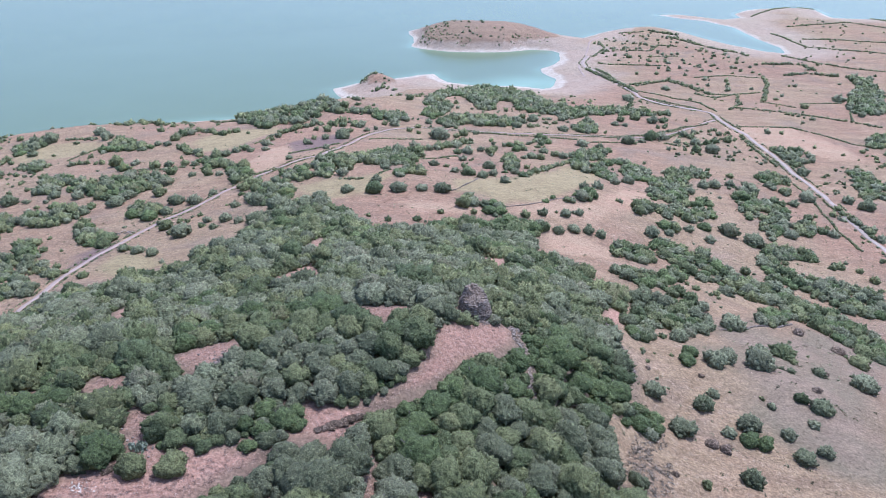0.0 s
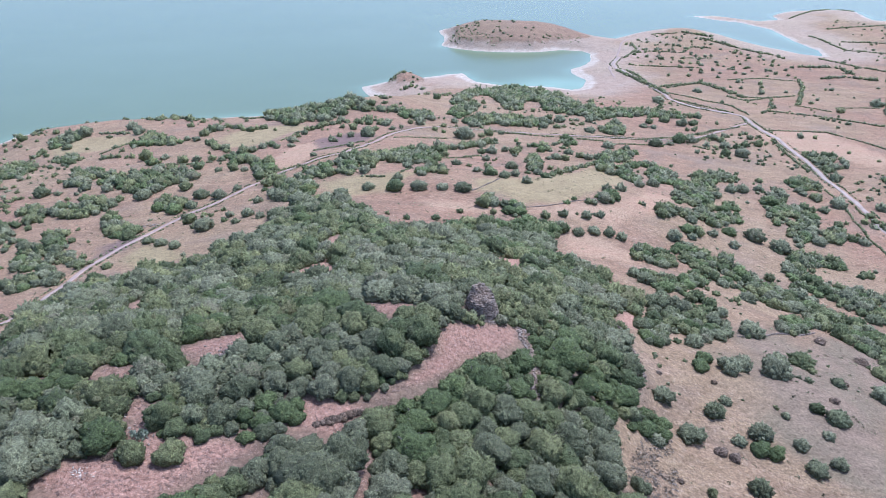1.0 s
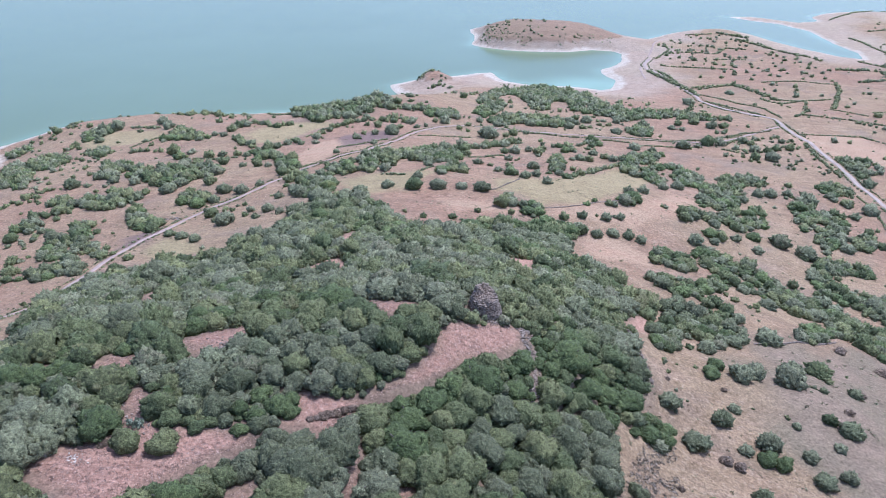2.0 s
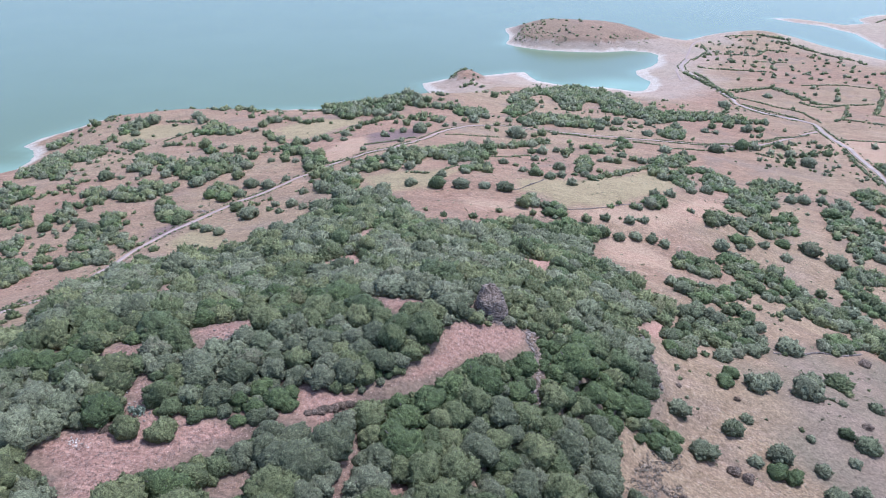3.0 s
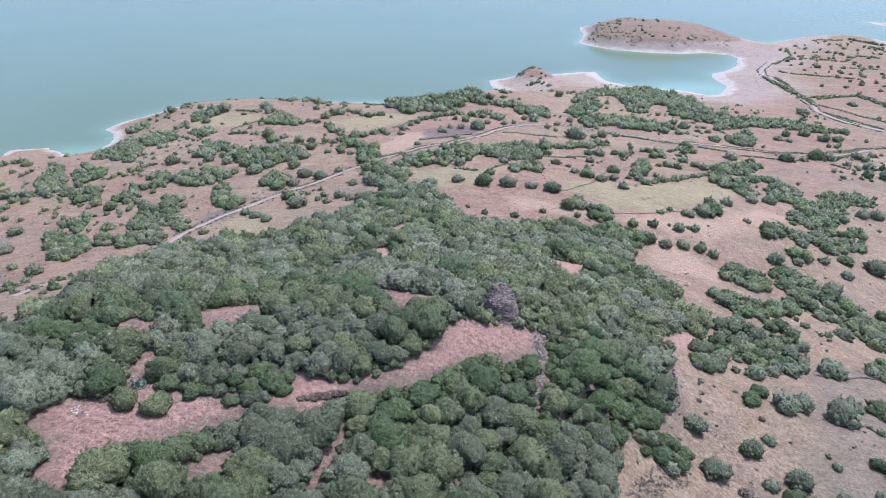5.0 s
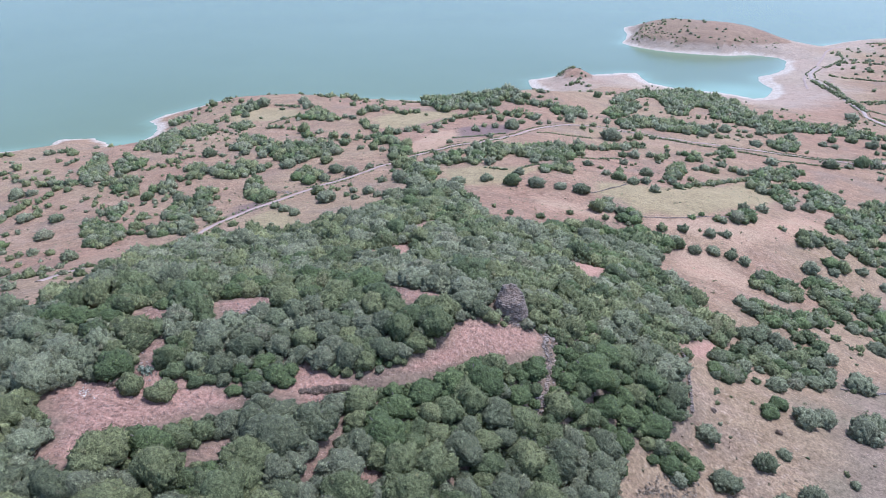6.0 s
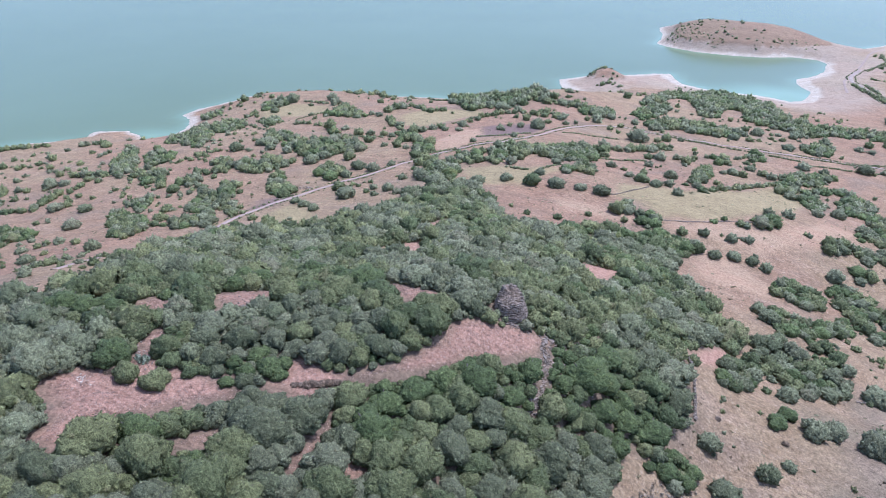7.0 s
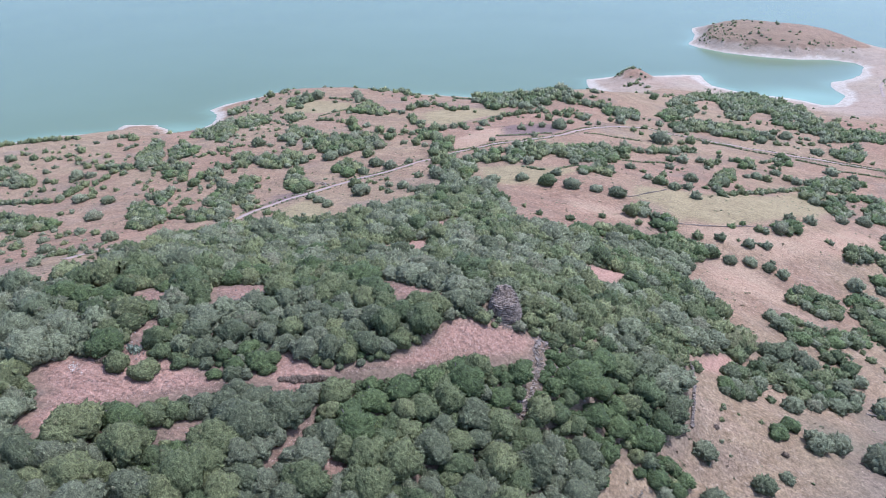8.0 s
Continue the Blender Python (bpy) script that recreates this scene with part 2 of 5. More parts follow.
def undulation(px, py):
    """Small swells of the ground."""
    return (0.55 * np.sin(px / 17.0 + 0.8 * np.sin(py / 23.0)) * np.sin(py / 14.0 + 1.0)
            + 0.30 * np.sin(px / 6.1 + py / 9.7) * np.sin(py / 7.3 - px / 11.0) + 0.10 * np.sin(px / 2.3) * np.sin(py / 2.9))


def height(px, py):
    """Height of the ground over the lake."""
    px, py = np.asarray(px, float), np.asarray(py, float)
    d = inland(px, py)
    h = np.full(px.shape, 6.0)
    for x, y, r, up in BROAD + KNOLLS:
        h = h + up * np.exp(-((px - x) ** 2 + (py - y) ** 2) / (r * r))
    h = h * (1 - 0.5 * smooth(595, 690, py))
    bank = 55 + BANK * np.exp(-((px + 175) / 120) ** 2 - ((py - 575) / 75) ** 2)
    h = h * smooth(-8, bank, d) + 0.045 * np.clip(d, 0, 40) + undulation(px, py) * smooth(5, 40, d)
    for x, y, r, up in SPURS:
        h = h + up * np.exp(-((px - x) ** 2 + (py - y) ** 2) / (r * r)) * smooth(0, 22, d)
    for x, y, r, up in FOLDS_SOUTH + FOLDS_NORTH:
        h = h + up * np.exp(-((px - x) ** 2 + (py - y) ** 2) / (r * r))
    return np.where(d > 0, h, np.maximum(-7.0, 0.12 * d))

# ---- the plan: roads, woods, clearings, fields ----
ROAD = [(228, 250), (222, 285), (226.4, 309.2), (225.9, 322.7), (227.2, 347.8), (231.6, 374.8), (234, 400.1), (233.1, 429.7), (237.3, 474.3), (238.1, 517.6), (234, 542), (233.8, 564.5), (236.6, 585.4), (221.5, 595.8), (202.1, 607.3), (187.3, 647.8), (188.8, 674.9), (182.5, 708.2), (171.5, 755.4), (167.2, 781.3), (162.2, 788.6), (164.2, 817.1), (177.4, 852.1)]
TRACK = [(231.4, 563.2), (205.5, 540.2), (178, 511.4), (159.1, 492.1), (128.5, 488.7), (88.2, 475.8), (46.5, 468.1), (14.4, 466.8), (-17.6, 469.3), (-37, 460.2), (-50.4, 438.7), (-62.5, 392.7), (-67.5, 362.3), (-85.2, 342), (-94.5, 330.5), (-106.2, 309.5), (-109.3, 301.1), (-117.7, 285.3), (-125.8, 278.5), (-128.3, 271.1), (-133.1, 250.6), (-135, 242.1), (-137.7, 221.2), (-137.7, 206.1), (-135.9, 186.6), (-122.8, 157.8), (-119, 136.8), (-106.1, 106.8)]
SHORE_PATH = [(154.4, 747.2), (154.9, 790.2), (171.4, 843.1), (184.6, 891.6), (193.7, 929), (216.6, 976.5)]
FOREST = [(-76, 83.1), (-78.7, 89.8), (-81.9, 97.2), (-92.3, 117.1), (-118, 157.9), (-124.6, 182.3), (-109.3, 186.1), (-95.5, 192.4), (-78.3, 188.3), (-87.3, 217.7), (-76, 226.7), (-78.3, 258.3), (-71.1, 268), (-58.7, 270.1), (-42.9, 257.5), (-24.9, 217.8), (-16, 225.7), (-7.5, 224.8), (3, 247.5), (14.1, 249.7), (25.1, 261.1), (41.2, 262.3), (42.3, 258.1), (33.2, 242.5), (35.8, 224.6), (47.8, 203.9), (49.9, 195.9), (56.6, 191.4), (52.7, 169.3), (43.1, 153.8), (44.6, 145.2), (45.5, 131.5), (41.1, 123.3), (33.9, 113.4), (32.6, 103.9), (34.4, 91.8), (30, 70), (10, 30), (-60, 25), (-95, 45), (-112, 60), (-100, 80)]
CLEARINGS_1 = [
    [(-2.5, 108.7), (-1.4, 111.3), (2.6, 114.5), (7.0, 116.2), (11.9, 119.3), (15.3, 121.7), (15.0, 118.2), (11.6, 112.2), (8.1, 108.6), (3.9, 107.0), (1.1, 101.7), (-3.2, 97.2), (-7.9, 93.4), (-10.6, 90.4), (-13.6, 88.6), (-12.1, 90.3), (-7.4, 95.4), (-5.0, 100.1), (-1.9, 106.0)],
    [(-24.3, 88.8), (-19.3, 87.6), (-12.9, 89.7), (-10.8, 90.9), (-13.2, 87.6), (-14.4, 85.0), (-16.5, 81.5), (-19.3, 82.6), (-22.6, 82.3), (-23.6, 81.3), (-22.3, 85.0)],
]
CLEARINGS_2 = [
    [(-54.1, 63.6), (-52.6, 66.8), (-50.3, 69.5), (-46.6, 70.4), (-46.3, 72.6), (-44, 74.4), (-42.2, 74.9), (-38.6, 74.9), (-36.2, 75.7), (-33.5, 76.8), (-30.7, 77.8), (-28.7, 75.8), (-24.5, 79), (-26.6, 75.4), (-29.9, 72.7), (-33.7, 68.1), (-37, 65), (-39.4, 60.8), (-39.5, 58.1), (-38.8, 54.9), (-42.9, 53.4), (-43.9, 57.2), (-47.3, 61.7)],
    [(-27.5, 63.4), (-24.3, 68.8), (-22.5, 67.9), (-25.7, 63.4)],
]
CLEARINGS_3 = [
    [(-49.1, 100.3), (-44.8, 104.7), (-38.5, 107.2), (-36.0, 104.2), (-38.8, 99.2), (-41.6, 94.8), (-44.2, 95.7)],
    [(-58.8, 89.7), (-58.4, 93.0), (-54.9, 93.4), (-52.6, 89.1), (-53.6, 87.8)],
    [(-47.8, 79.7), (-49.0, 84.5), (-45.9, 81.9), (-43.1, 76.3), (-42.8, 73.3)],
    [(-23.5, 121.1), (-16.3, 119.3), (-8.6, 117.9), (-4.5, 118.2), (-4.7, 115.2), (-10.5, 113.4), (-17.9, 116.2)],
    [(-79.5, 135.6), (-87.9, 156.8), (-79.2, 157.6), (-77.3, 143.7), (-73.2, 129.4)],
    [(-49, 169.5), (-39.4, 181.5), (-35.2, 171.1), (-44.5, 164.9)],
]
CLEARINGS_4 = [
    [(-48.3, 195.8), (-41.7, 210.2), (-38.4, 198)],
    [(8.2, 189.6), (20.4, 200.9), (19.5, 182.8), (12.3, 180.9)],
    [(1, 235.8), (7.3, 237.9), (6.5, 231.8)],
    [(-68.6, 87.5), (-65.9, 90.0), (-64.5, 87.1)],
    [(-11.5, 79.8), (-10.5, 79.6), (-10.4, 74.9), (-10.2, 70.9), (-10.8, 67.7), (-11.7, 67.9), (-11.4, 71.7), (-11.5, 75.6)],
    [(-5.9, 73.7), (-2.9, 74.9), (-1.7, 73.8), (-4.8, 72.6)],
    [(41.6, 156.4), (51.5, 177.2), (56, 173.5), (48.8, 157.5)],
]
CLEARINGS = CLEARINGS_1 + CLEARINGS_2 + CLEARINGS_3 + CLEARINGS_4
MEADOWS = [
    [(5.6, 308.8), (16.2, 312.1), (32.3, 319.6), (43.7, 332.8), (71.1, 378.4), (91.2, 399.1), (88.7, 370.7), (81.4, 334.4), (63.1, 306.4), (41.9, 284.6), (27.2, 278.3), (19.7, 284.4), (6.9, 288.3)],
    [(-164.9, 429.5), (-151.6, 460.9), (-126.6, 463.5), (-114.4, 465.2), (-113.7, 448.3), (-124.9, 431.7), (-131.7, 405.6), (-150, 402.5)],
    [(-304.2, 459.2), (-280.3, 468.9), (-242.5, 461.7), (-232.9, 443.8), (-242.4, 428.4), (-278.7, 427.2)],
    [(-129.8, 220.7), (-125.1, 234.6), (-111.1, 227.8), (-100.5, 217.1), (-107, 211.2), (-117.5, 208.8)],
    [(-70.5, 300.6), (-55, 307.3), (-40.9, 307.1), (-24.8, 310.6), (-33.1, 281.4), (-57.5, 274.5)],
]
PASTURE = [(78, 168), (96, 184), (132.6, 203.9), (153.8, 196.3), (98, 108), (84, 106), (76, 118), (72, 140)]
TILLED = [
    [(-139, 223.1), (-147.1, 239.7), (-139.8, 255.4), (-132.3, 249.6), (-135.6, 230.3)],
    [(-97.5, 419.2), (-70.8, 436.3), (-57.7, 428.3), (-74.7, 388), (-87.9, 372)],
]
STUBBLE = [
    [(29.7, 274.8), (44.4, 283.9), (59.5, 292.4), (72.4, 296.9), (96.7, 334.1), (108.3, 335.8), (90.1, 297.1), (65.6, 274.9), (46.4, 270.3), (32.2, 267.1)],
    [(39.1, 252.9), (46.1, 261.2), (59.5, 256.7), (70.2, 252.1), (68.8, 241.1), (47.2, 236.2)],
    [(-110.2, 346.2), (-106.9, 399.4), (-80.3, 411.2), (-86.7, 356.3), (-91.5, 329.7)],
    [(-17.1, 268.9), (-6.5, 273.1), (15.4, 271.6), (17, 263.7), (4.1, 263.2), (-9.8, 260.2)],
    [(226.5, 540.8), (285.3, 542.3), (301.2, 492.8), (303.8, 459), (280.7, 461.6), (251.7, 487.8), (232.7, 504)],
]
WOODS_1 = [
    ([(-310.4, 468), (-300.4, 477.8), (-294.4, 484.5), (-282.4, 463.1), (-290.3, 457.3), (-293.6, 447.3)], 2.6),
    ([(-275.2, 415.4), (-265.9, 422.3), (-246.9, 406.6), (-247.5, 393.9), (-263.7, 401.7)], 2.4),
    ([(-298.3, 389.4), (-307.7, 415.4), (-291.1, 418.5), (-273.9, 393.8), (-271.5, 375.5), (-286.7, 378.3)], 2.4),
    ([(-370.5, 463.2), (-356.3, 473.9), (-345.1, 462), (-350.6, 451.1), (-360.5, 449.9)], 1.7),
    ([(-340.6, 424.7), (-318.8, 410.8), (-277, 365.8), (-256.2, 328.2), (-288, 345), (-300.1, 344.6), (-312.1, 363.5), (-312.2, 385.2)], 2.2),
    ([(-290.8, 319.4), (-298.3, 335.1), (-266, 316.1), (-254.1, 299.5), (-260.1, 293.2), (-273.4, 299.9)], 2.6),
    ([(-314, 318.3), (-317.5, 335.3), (-297.3, 315.5), (-282.4, 293.1), (-293.1, 296.1)], 2.6),
]
WOODS_2 = [
    ([(-221.4, 338.4), (-225.9, 360), (-220.4, 364), (-206.6, 341.7), (-209.5, 334.4)], 2.6),
    ([(-222.8, 303.4), (-219.6, 311.2), (-202.7, 292.1), (-196.3, 278.2), (-204, 279.7)], 2.6),
    ([(-197.9, 287.4), (-203.5, 305.8), (-189, 301.9), (-185.7, 307.4), (-172, 285.1), (-181, 279.4)], 2.8),
    ([(-224.3, 428.4), (-228.9, 463.3), (-202.9, 438.5), (-186.5, 421.7), (-192.3, 416.5), (-212.9, 423.6)], 2.4),
    ([(-142.5, 379.7), (-135, 394.1), (-121.5, 360.2), (-132.5, 359.6)], 3),
    ([(-231.3, 368.5), (-214.8, 367.8), (-197, 350.6), (-182, 350.2), (-174.5, 357.1), (-157.7, 352.1), (-144.5, 338.9), (-145.2, 326), (-156.4, 315.1), (-165.1, 312.5), (-175.1, 318.3), (-184.8, 329.2), (-198.7, 334.8), (-211.7, 337.9)], 2.8),
]
WOODS_3 = [
    ([(-195.3, 311.7), (-191.6, 316.8), (-173.2, 300.5), (-172.7, 308.2), (-164.9, 297.5), (-169.3, 293.9), (-175.1, 284.9)], 2.6),
    ([(-144.5, 284.8), (-150.8, 301.2), (-144.1, 303.4), (-129.9, 293.6), (-125.7, 285.7), (-132.5, 280.1)], 3),
    ([(-119.1, 356.7), (-110.9, 357.9), (-84.1, 307.1), (-69.9, 299), (-66.6, 278.7), (-77.7, 271.6), (-87.3, 283.2), (-100, 305.7)], 2.8),
    ([(-151.9, 487.5), (-176.7, 623.2), (-157, 633.4), (-135.2, 660.4), (-91.6, 535.3), (-74.4, 517.6), (-75.9, 502.4), (-94.5, 507), (-97.2, 480.9), (-112.2, 472.7), (-125.5, 459.9), (-138.8, 475)], 2.6),
    ([(-92.4, 507.4), (-77.5, 510.8), (-56, 514), (-34.1, 514.1), (-23.9, 498.6), (-38.2, 479), (-47.5, 486), (-67.5, 504)], 2.5),
]
WOODS_4 = [
    ([(-80.7, 463.8), (-72.8, 486.2), (-57.7, 472.2), (-55.9, 462), (-68.5, 464)], 2.5),
    ([(-69.1, 339.5), (-62.3, 350.7), (-48.1, 358.8), (-35, 377.7), (-19.1, 383.3), (-12.5, 383.6), (-17.2, 339.5), (-27.6, 329.1), (-43.5, 335.2), (-52.4, 321), (-55.3, 308.6), (-61.9, 311.9)], 2.8),
    ([(-82.5, 321.2), (-83.8, 335.9), (-72.9, 330.5), (-63.5, 312.5), (-70, 309.7)], 2.6),
    ([(-22.6, 305.2), (-18.8, 328.4), (-10.7, 334.1), (-9.7, 311.4), (-18.4, 304.3)], 2.8),
]
WOODS_5 = [
    ([(-16.5, 565.9), (-6.3, 642), (19.3, 672.3), (41.4, 711.8), (62.1, 677.1), (81.3, 651.4), (92.3, 607.8), (109.4, 593), (104.4, 550.5), (87.5, 552.9), (74.4, 554.6), (61.8, 566.1), (63.2, 596.7), (46.7, 597.7), (43.6, 561.2), (30, 549.8), (25.2, 592.3), (14.7, 628.6), (-1.6, 596.5), (7, 562.3), (3.8, 533.9), (-7.3, 501.3), (-17, 517.1), (-10.5, 547.7)], 2.5),
    ([(0.8, 507.5), (8.5, 525.8), (34.3, 527.5), (55.3, 520), (63, 509.1), (50, 489.9), (34.1, 492.9), (17.8, 497.4), (4.5, 475.1), (-5.5, 476.9)], 2.5),
    ([(30.1, 428.1), (40.8, 429.4), (51.6, 432.6), (54.3, 418.1), (44, 416.8), (33.7, 417.5)], 2.6),
    ([(55.2, 436.4), (67.7, 461.5), (72.3, 448.4), (65.4, 429)], 2.6),
]
WOODS_6 = [
    ([(32.6, 347.9), (36.7, 388.9), (42.2, 410.6), (43, 384.4), (38, 336.7)], 2.6),
    ([(97.1, 564.1), (117.8, 587.4), (140.6, 589.1), (158.6, 591.6), (178, 580.3), (195.5, 581.5), (192.5, 569.5), (166.1, 564.3), (148.9, 562.3), (122.4, 557.7), (93.6, 529.6)], 2.3),
    ([(99, 506.2), (115.2, 536.2), (119.5, 510.5), (112.7, 491), (101.1, 491.3)], 2.5),
    ([(79.2, 396), (90, 431.2), (106, 446.8), (111.5, 437.1), (96.8, 407.1), (114.6, 415.1), (121.3, 415.2), (77.3, 379.9)], 2.6),
    ([(-308.5, 312.4), (-298.4, 314.6), (-277.8, 292.2), (-259.9, 284.7), (-252.3, 271.9), (-270.7, 272.7)], 2.6),
    ([(-250, 271.4), (-253.5, 285.5), (-241.1, 283.2), (-228, 265.4), (-237.2, 262.6)], 2.6),
]
WOODS_7 = [
    ([(-222.7, 279.8), (-217.8, 282.4), (-203.1, 267.3), (-205.1, 261.4), (-214.5, 269.3)], 2.6),
    ([(-215.8, 229.6), (-215.3, 234.1), (-215.1, 240.9), (-213.6, 244.6), (-205.8, 233.6), (-200.7, 222.4), (-209.2, 225.3)], 2.5),
    ([(-172.3, 222.8), (-183.4, 240.9), (-184.7, 250.9), (-181.1, 260.8), (-179.1, 267.8), (-175.1, 264.5), (-169.6, 252.7), (-158.3, 240.4), (-149.1, 223.6), (-154.6, 223.1), (-154.6, 214), (-165.5, 219.4)], 2.8),
    ([(-162.4, 200.5), (-164.4, 209.4), (-159.6, 211.9), (-157.6, 218), (-146, 211.1), (-138, 198.2), (-147.1, 199.1), (-155.4, 196.7)], 2.7),
    ([(-212.9, 216.5), (-210.7, 222.1), (-203.1, 215.3), (-192.2, 216.1), (-179.8, 203.2), (-185.4, 201), (-170.9, 194), (-167.8, 182.1), (-177.6, 184.4), (-196.9, 200.1)], 2.7),
]
WOODS_8 = [
    ([(-162.7, 269.9), (-165.2, 281.8), (-152.8, 271.1), (-141, 258.2), (-137.4, 247.1), (-149.7, 251.2)], 2.8),
    ([(6.5, 275.9), (9.7, 282.9), (17.2, 279.7), (18.4, 271.2), (11.8, 269)], 2.6),
    ([(17.9, 265.6), (21, 278.6), (25.9, 278.3), (25, 267.2), (20.5, 261.5)], 2.8),
    ([(61.7, 297.9), (68.4, 310.5), (73.1, 311.1), (71.6, 295.9), (65.7, 294.6)], 2.6),
    ([(79.2, 396), (91.7, 393.3), (101.1, 374.6), (93.8, 350.6), (88.5, 371.3), (76.8, 376)], 2.6),
    ([(107.2, 391.8), (119.4, 413.7), (128.4, 402.5), (126.5, 379.6), (140.2, 385.5), (138.6, 362.5), (129, 331), (116.6, 314.3), (118, 331.4), (108.4, 325.4), (108.9, 340.1), (119.7, 356.5), (118.6, 371.7), (107.3, 374.9)], 2.6),
]
WOODS_9 = [
    ([(89.8, 297.4), (96.8, 308.3), (106.6, 316.8), (111.5, 314.8), (115.7, 310.5), (134.6, 331.5), (134.3, 320.9), (124.2, 302.7), (117.2, 305.5), (112.3, 307.1), (103.4, 301.8), (91.4, 291.8)], 2.6),
    ([(136.8, 403.9), (147.6, 415.5), (150.4, 401.5), (154.4, 393.5), (145.7, 383.5), (137.9, 388.5)], 2.5),
    ([(152.4, 416.3), (165, 420.2), (170.7, 407), (167.6, 401.5), (152.8, 398.4)], 2.2),
    ([(138.3, 350.4), (146, 352.6), (148.3, 346), (139.5, 320.8), (133.3, 312.6), (134.6, 331.5)], 2.5),
    ([(101.8, 287.1), (109.4, 294.5), (109.9, 284.9), (105.7, 276.3), (101.3, 277.6)], 2.5),
    ([(144.2, 291.1), (153.3, 300), (152.6, 294.4), (142.2, 281.3)], 2.5),
    ([(169, 367.2), (180.4, 380.4), (190.8, 393.9), (184.7, 368.8), (170.1, 341.5), (168.1, 351.6)], 2.8),
]
WOODS_10 = [
    ([(89.6, 263.7), (96, 274.4), (100.3, 272.2), (109.7, 273.3), (118.3, 270.1), (116.7, 264.1), (93.4, 248.7), (90.6, 257.2)], 2.7),
    ([(68.8, 252.4), (77.6, 260.3), (86.1, 256.3), (86.7, 248.5), (78.1, 248.1)], 2.5),
    ([(52.3, 166.5), (60.6, 179.2), (62.1, 170.6), (57.4, 154.1), (52.9, 150.3), (50.1, 154.6)], 2.8),
    ([(58.6, 191.7), (67.9, 202.9), (73.9, 192), (83.5, 191.4), (86, 184.2), (84.5, 177), (74.6, 168.8), (68.9, 170.1), (62.1, 170.6), (61.5, 184.2)], 2.8),
    ([(62.8, 219.4), (70.7, 229.9), (77.6, 222.8), (79.5, 211.2), (86.4, 203.9), (88, 192.8), (82.6, 189.4), (77.1, 195.3), (76, 203.3), (67.4, 208.3)], 2.6),
    ([(82.1, 230.8), (95.3, 243.5), (93.7, 228), (81.9, 215.4)], 2.6),
]
WOODS_11 = [
    ([(103, 191.2), (115.3, 208.1), (125.6, 211.9), (124.6, 205.6), (106.1, 186)], 2.6),
    ([(35.7, 113.8), (40.5, 120), (45.8, 119.9), (48.4, 117.4), (44, 109.2), (39.4, 110.9)], 2.2),
    ([(68.1, 248.3), (75.6, 259.7), (87.2, 257.1), (91.3, 254.2), (82.1, 238.9), (72, 244.6)], 2.5),
    ([(90.2, 250.4), (115.2, 265), (126.5, 248.5), (139.1, 243.3), (146.7, 229.8), (156.4, 222.3), (158.1, 208.5), (152.8, 193), (143.4, 179.4), (138.8, 181), (138, 192.1), (131.9, 197.9), (132.6, 208.5), (121.3, 203.3), (132.1, 228.9), (119, 220.7), (112.2, 231.4), (101.3, 233.3), (93.6, 245.6)], 2.8),
]
WOODS_12 = [
    ([(150.6, 285.8), (162.8, 287.8), (150.5, 265.1), (159.2, 258.9), (173.9, 261.9), (186.2, 256.4), (186, 244.8), (174.8, 226.9), (159.9, 228.3), (153.3, 242.3), (146.3, 248.2), (141.3, 253.7), (139.2, 266.1)], 2.7),
    ([(170.7, 369.6), (185, 388), (188.6, 383.8), (170.3, 337.3), (160, 324.3), (164.2, 345)], 2.6),
    ([(199.8, 410.9), (217.3, 429.3), (223.1, 417.1), (216.3, 394.7), (207.9, 380.1), (199.8, 389.8)], 2.4),
    ([(182.1, 368.4), (191.4, 370.5), (198.6, 363.9), (186.6, 334.9), (167.8, 298.5), (162.5, 299.5), (163.1, 317.3), (175.3, 348.5)], 2.6),
    ([(183.4, 325), (203.4, 346.7), (202.4, 334.9), (190.5, 315.1), (180.7, 313.1)], 2.5),
    ([(148.8, 284.9), (161, 296.1), (169.6, 296.1), (179.4, 292.8), (177.6, 283.7), (161.7, 280), (143.9, 270.9)], 2.5),
]
WOODS_13 = [
    ([(436.3, 739.5), (453.5, 726.7), (436.9, 676.9), (388.6, 586.8), (361.2, 579.8), (365.3, 606.2), (399.2, 664.3), (422.1, 690.8)], 2.6),
    ([(242.1, 486.3), (269.8, 473.6), (259.7, 453.2), (235.7, 436.2), (234.7, 460.2)], 2.2),
    ([(275.9, 438.4), (290.7, 418.4), (271.6, 386.1), (256.8, 383.8), (263.1, 404.5)], 2.6),
    ([(338.2, 521.3), (352.4, 524.3), (333.7, 491.8), (321.4, 495.2)], 2.5),
    ([(-384.9, 264.2), (-356.6, 259.7), (-321.1, 243.7), (-332.8, 235.9), (-350.9, 241)], 2.6),
    ([(-302, 299.2), (-308.4, 316.7), (-295.5, 316.5), (-273.4, 292.9), (-260.8, 270.2), (-272.6, 274.8)], 2.6),
    ([(-286.5, 198.5), (-257, 196.4), (-241.3, 197.1), (-225.1, 184.1), (-243.3, 181.4), (-264.9, 184.5)], 2.3),
    ([(-203, 206.7), (-209.3, 220.4), (-187.6, 212.2), (-167.8, 192.4), (-175.8, 186.2)], 2.6),
]
WOODS = WOODS_1 + WOODS_2 + WOODS_3 + WOODS_4 + WOODS_5 + WOODS_6 + WOODS_7 + WOODS_8 + WOODS_9 + WOODS_10 + WOODS_11 + WOODS_12 + WOODS_13
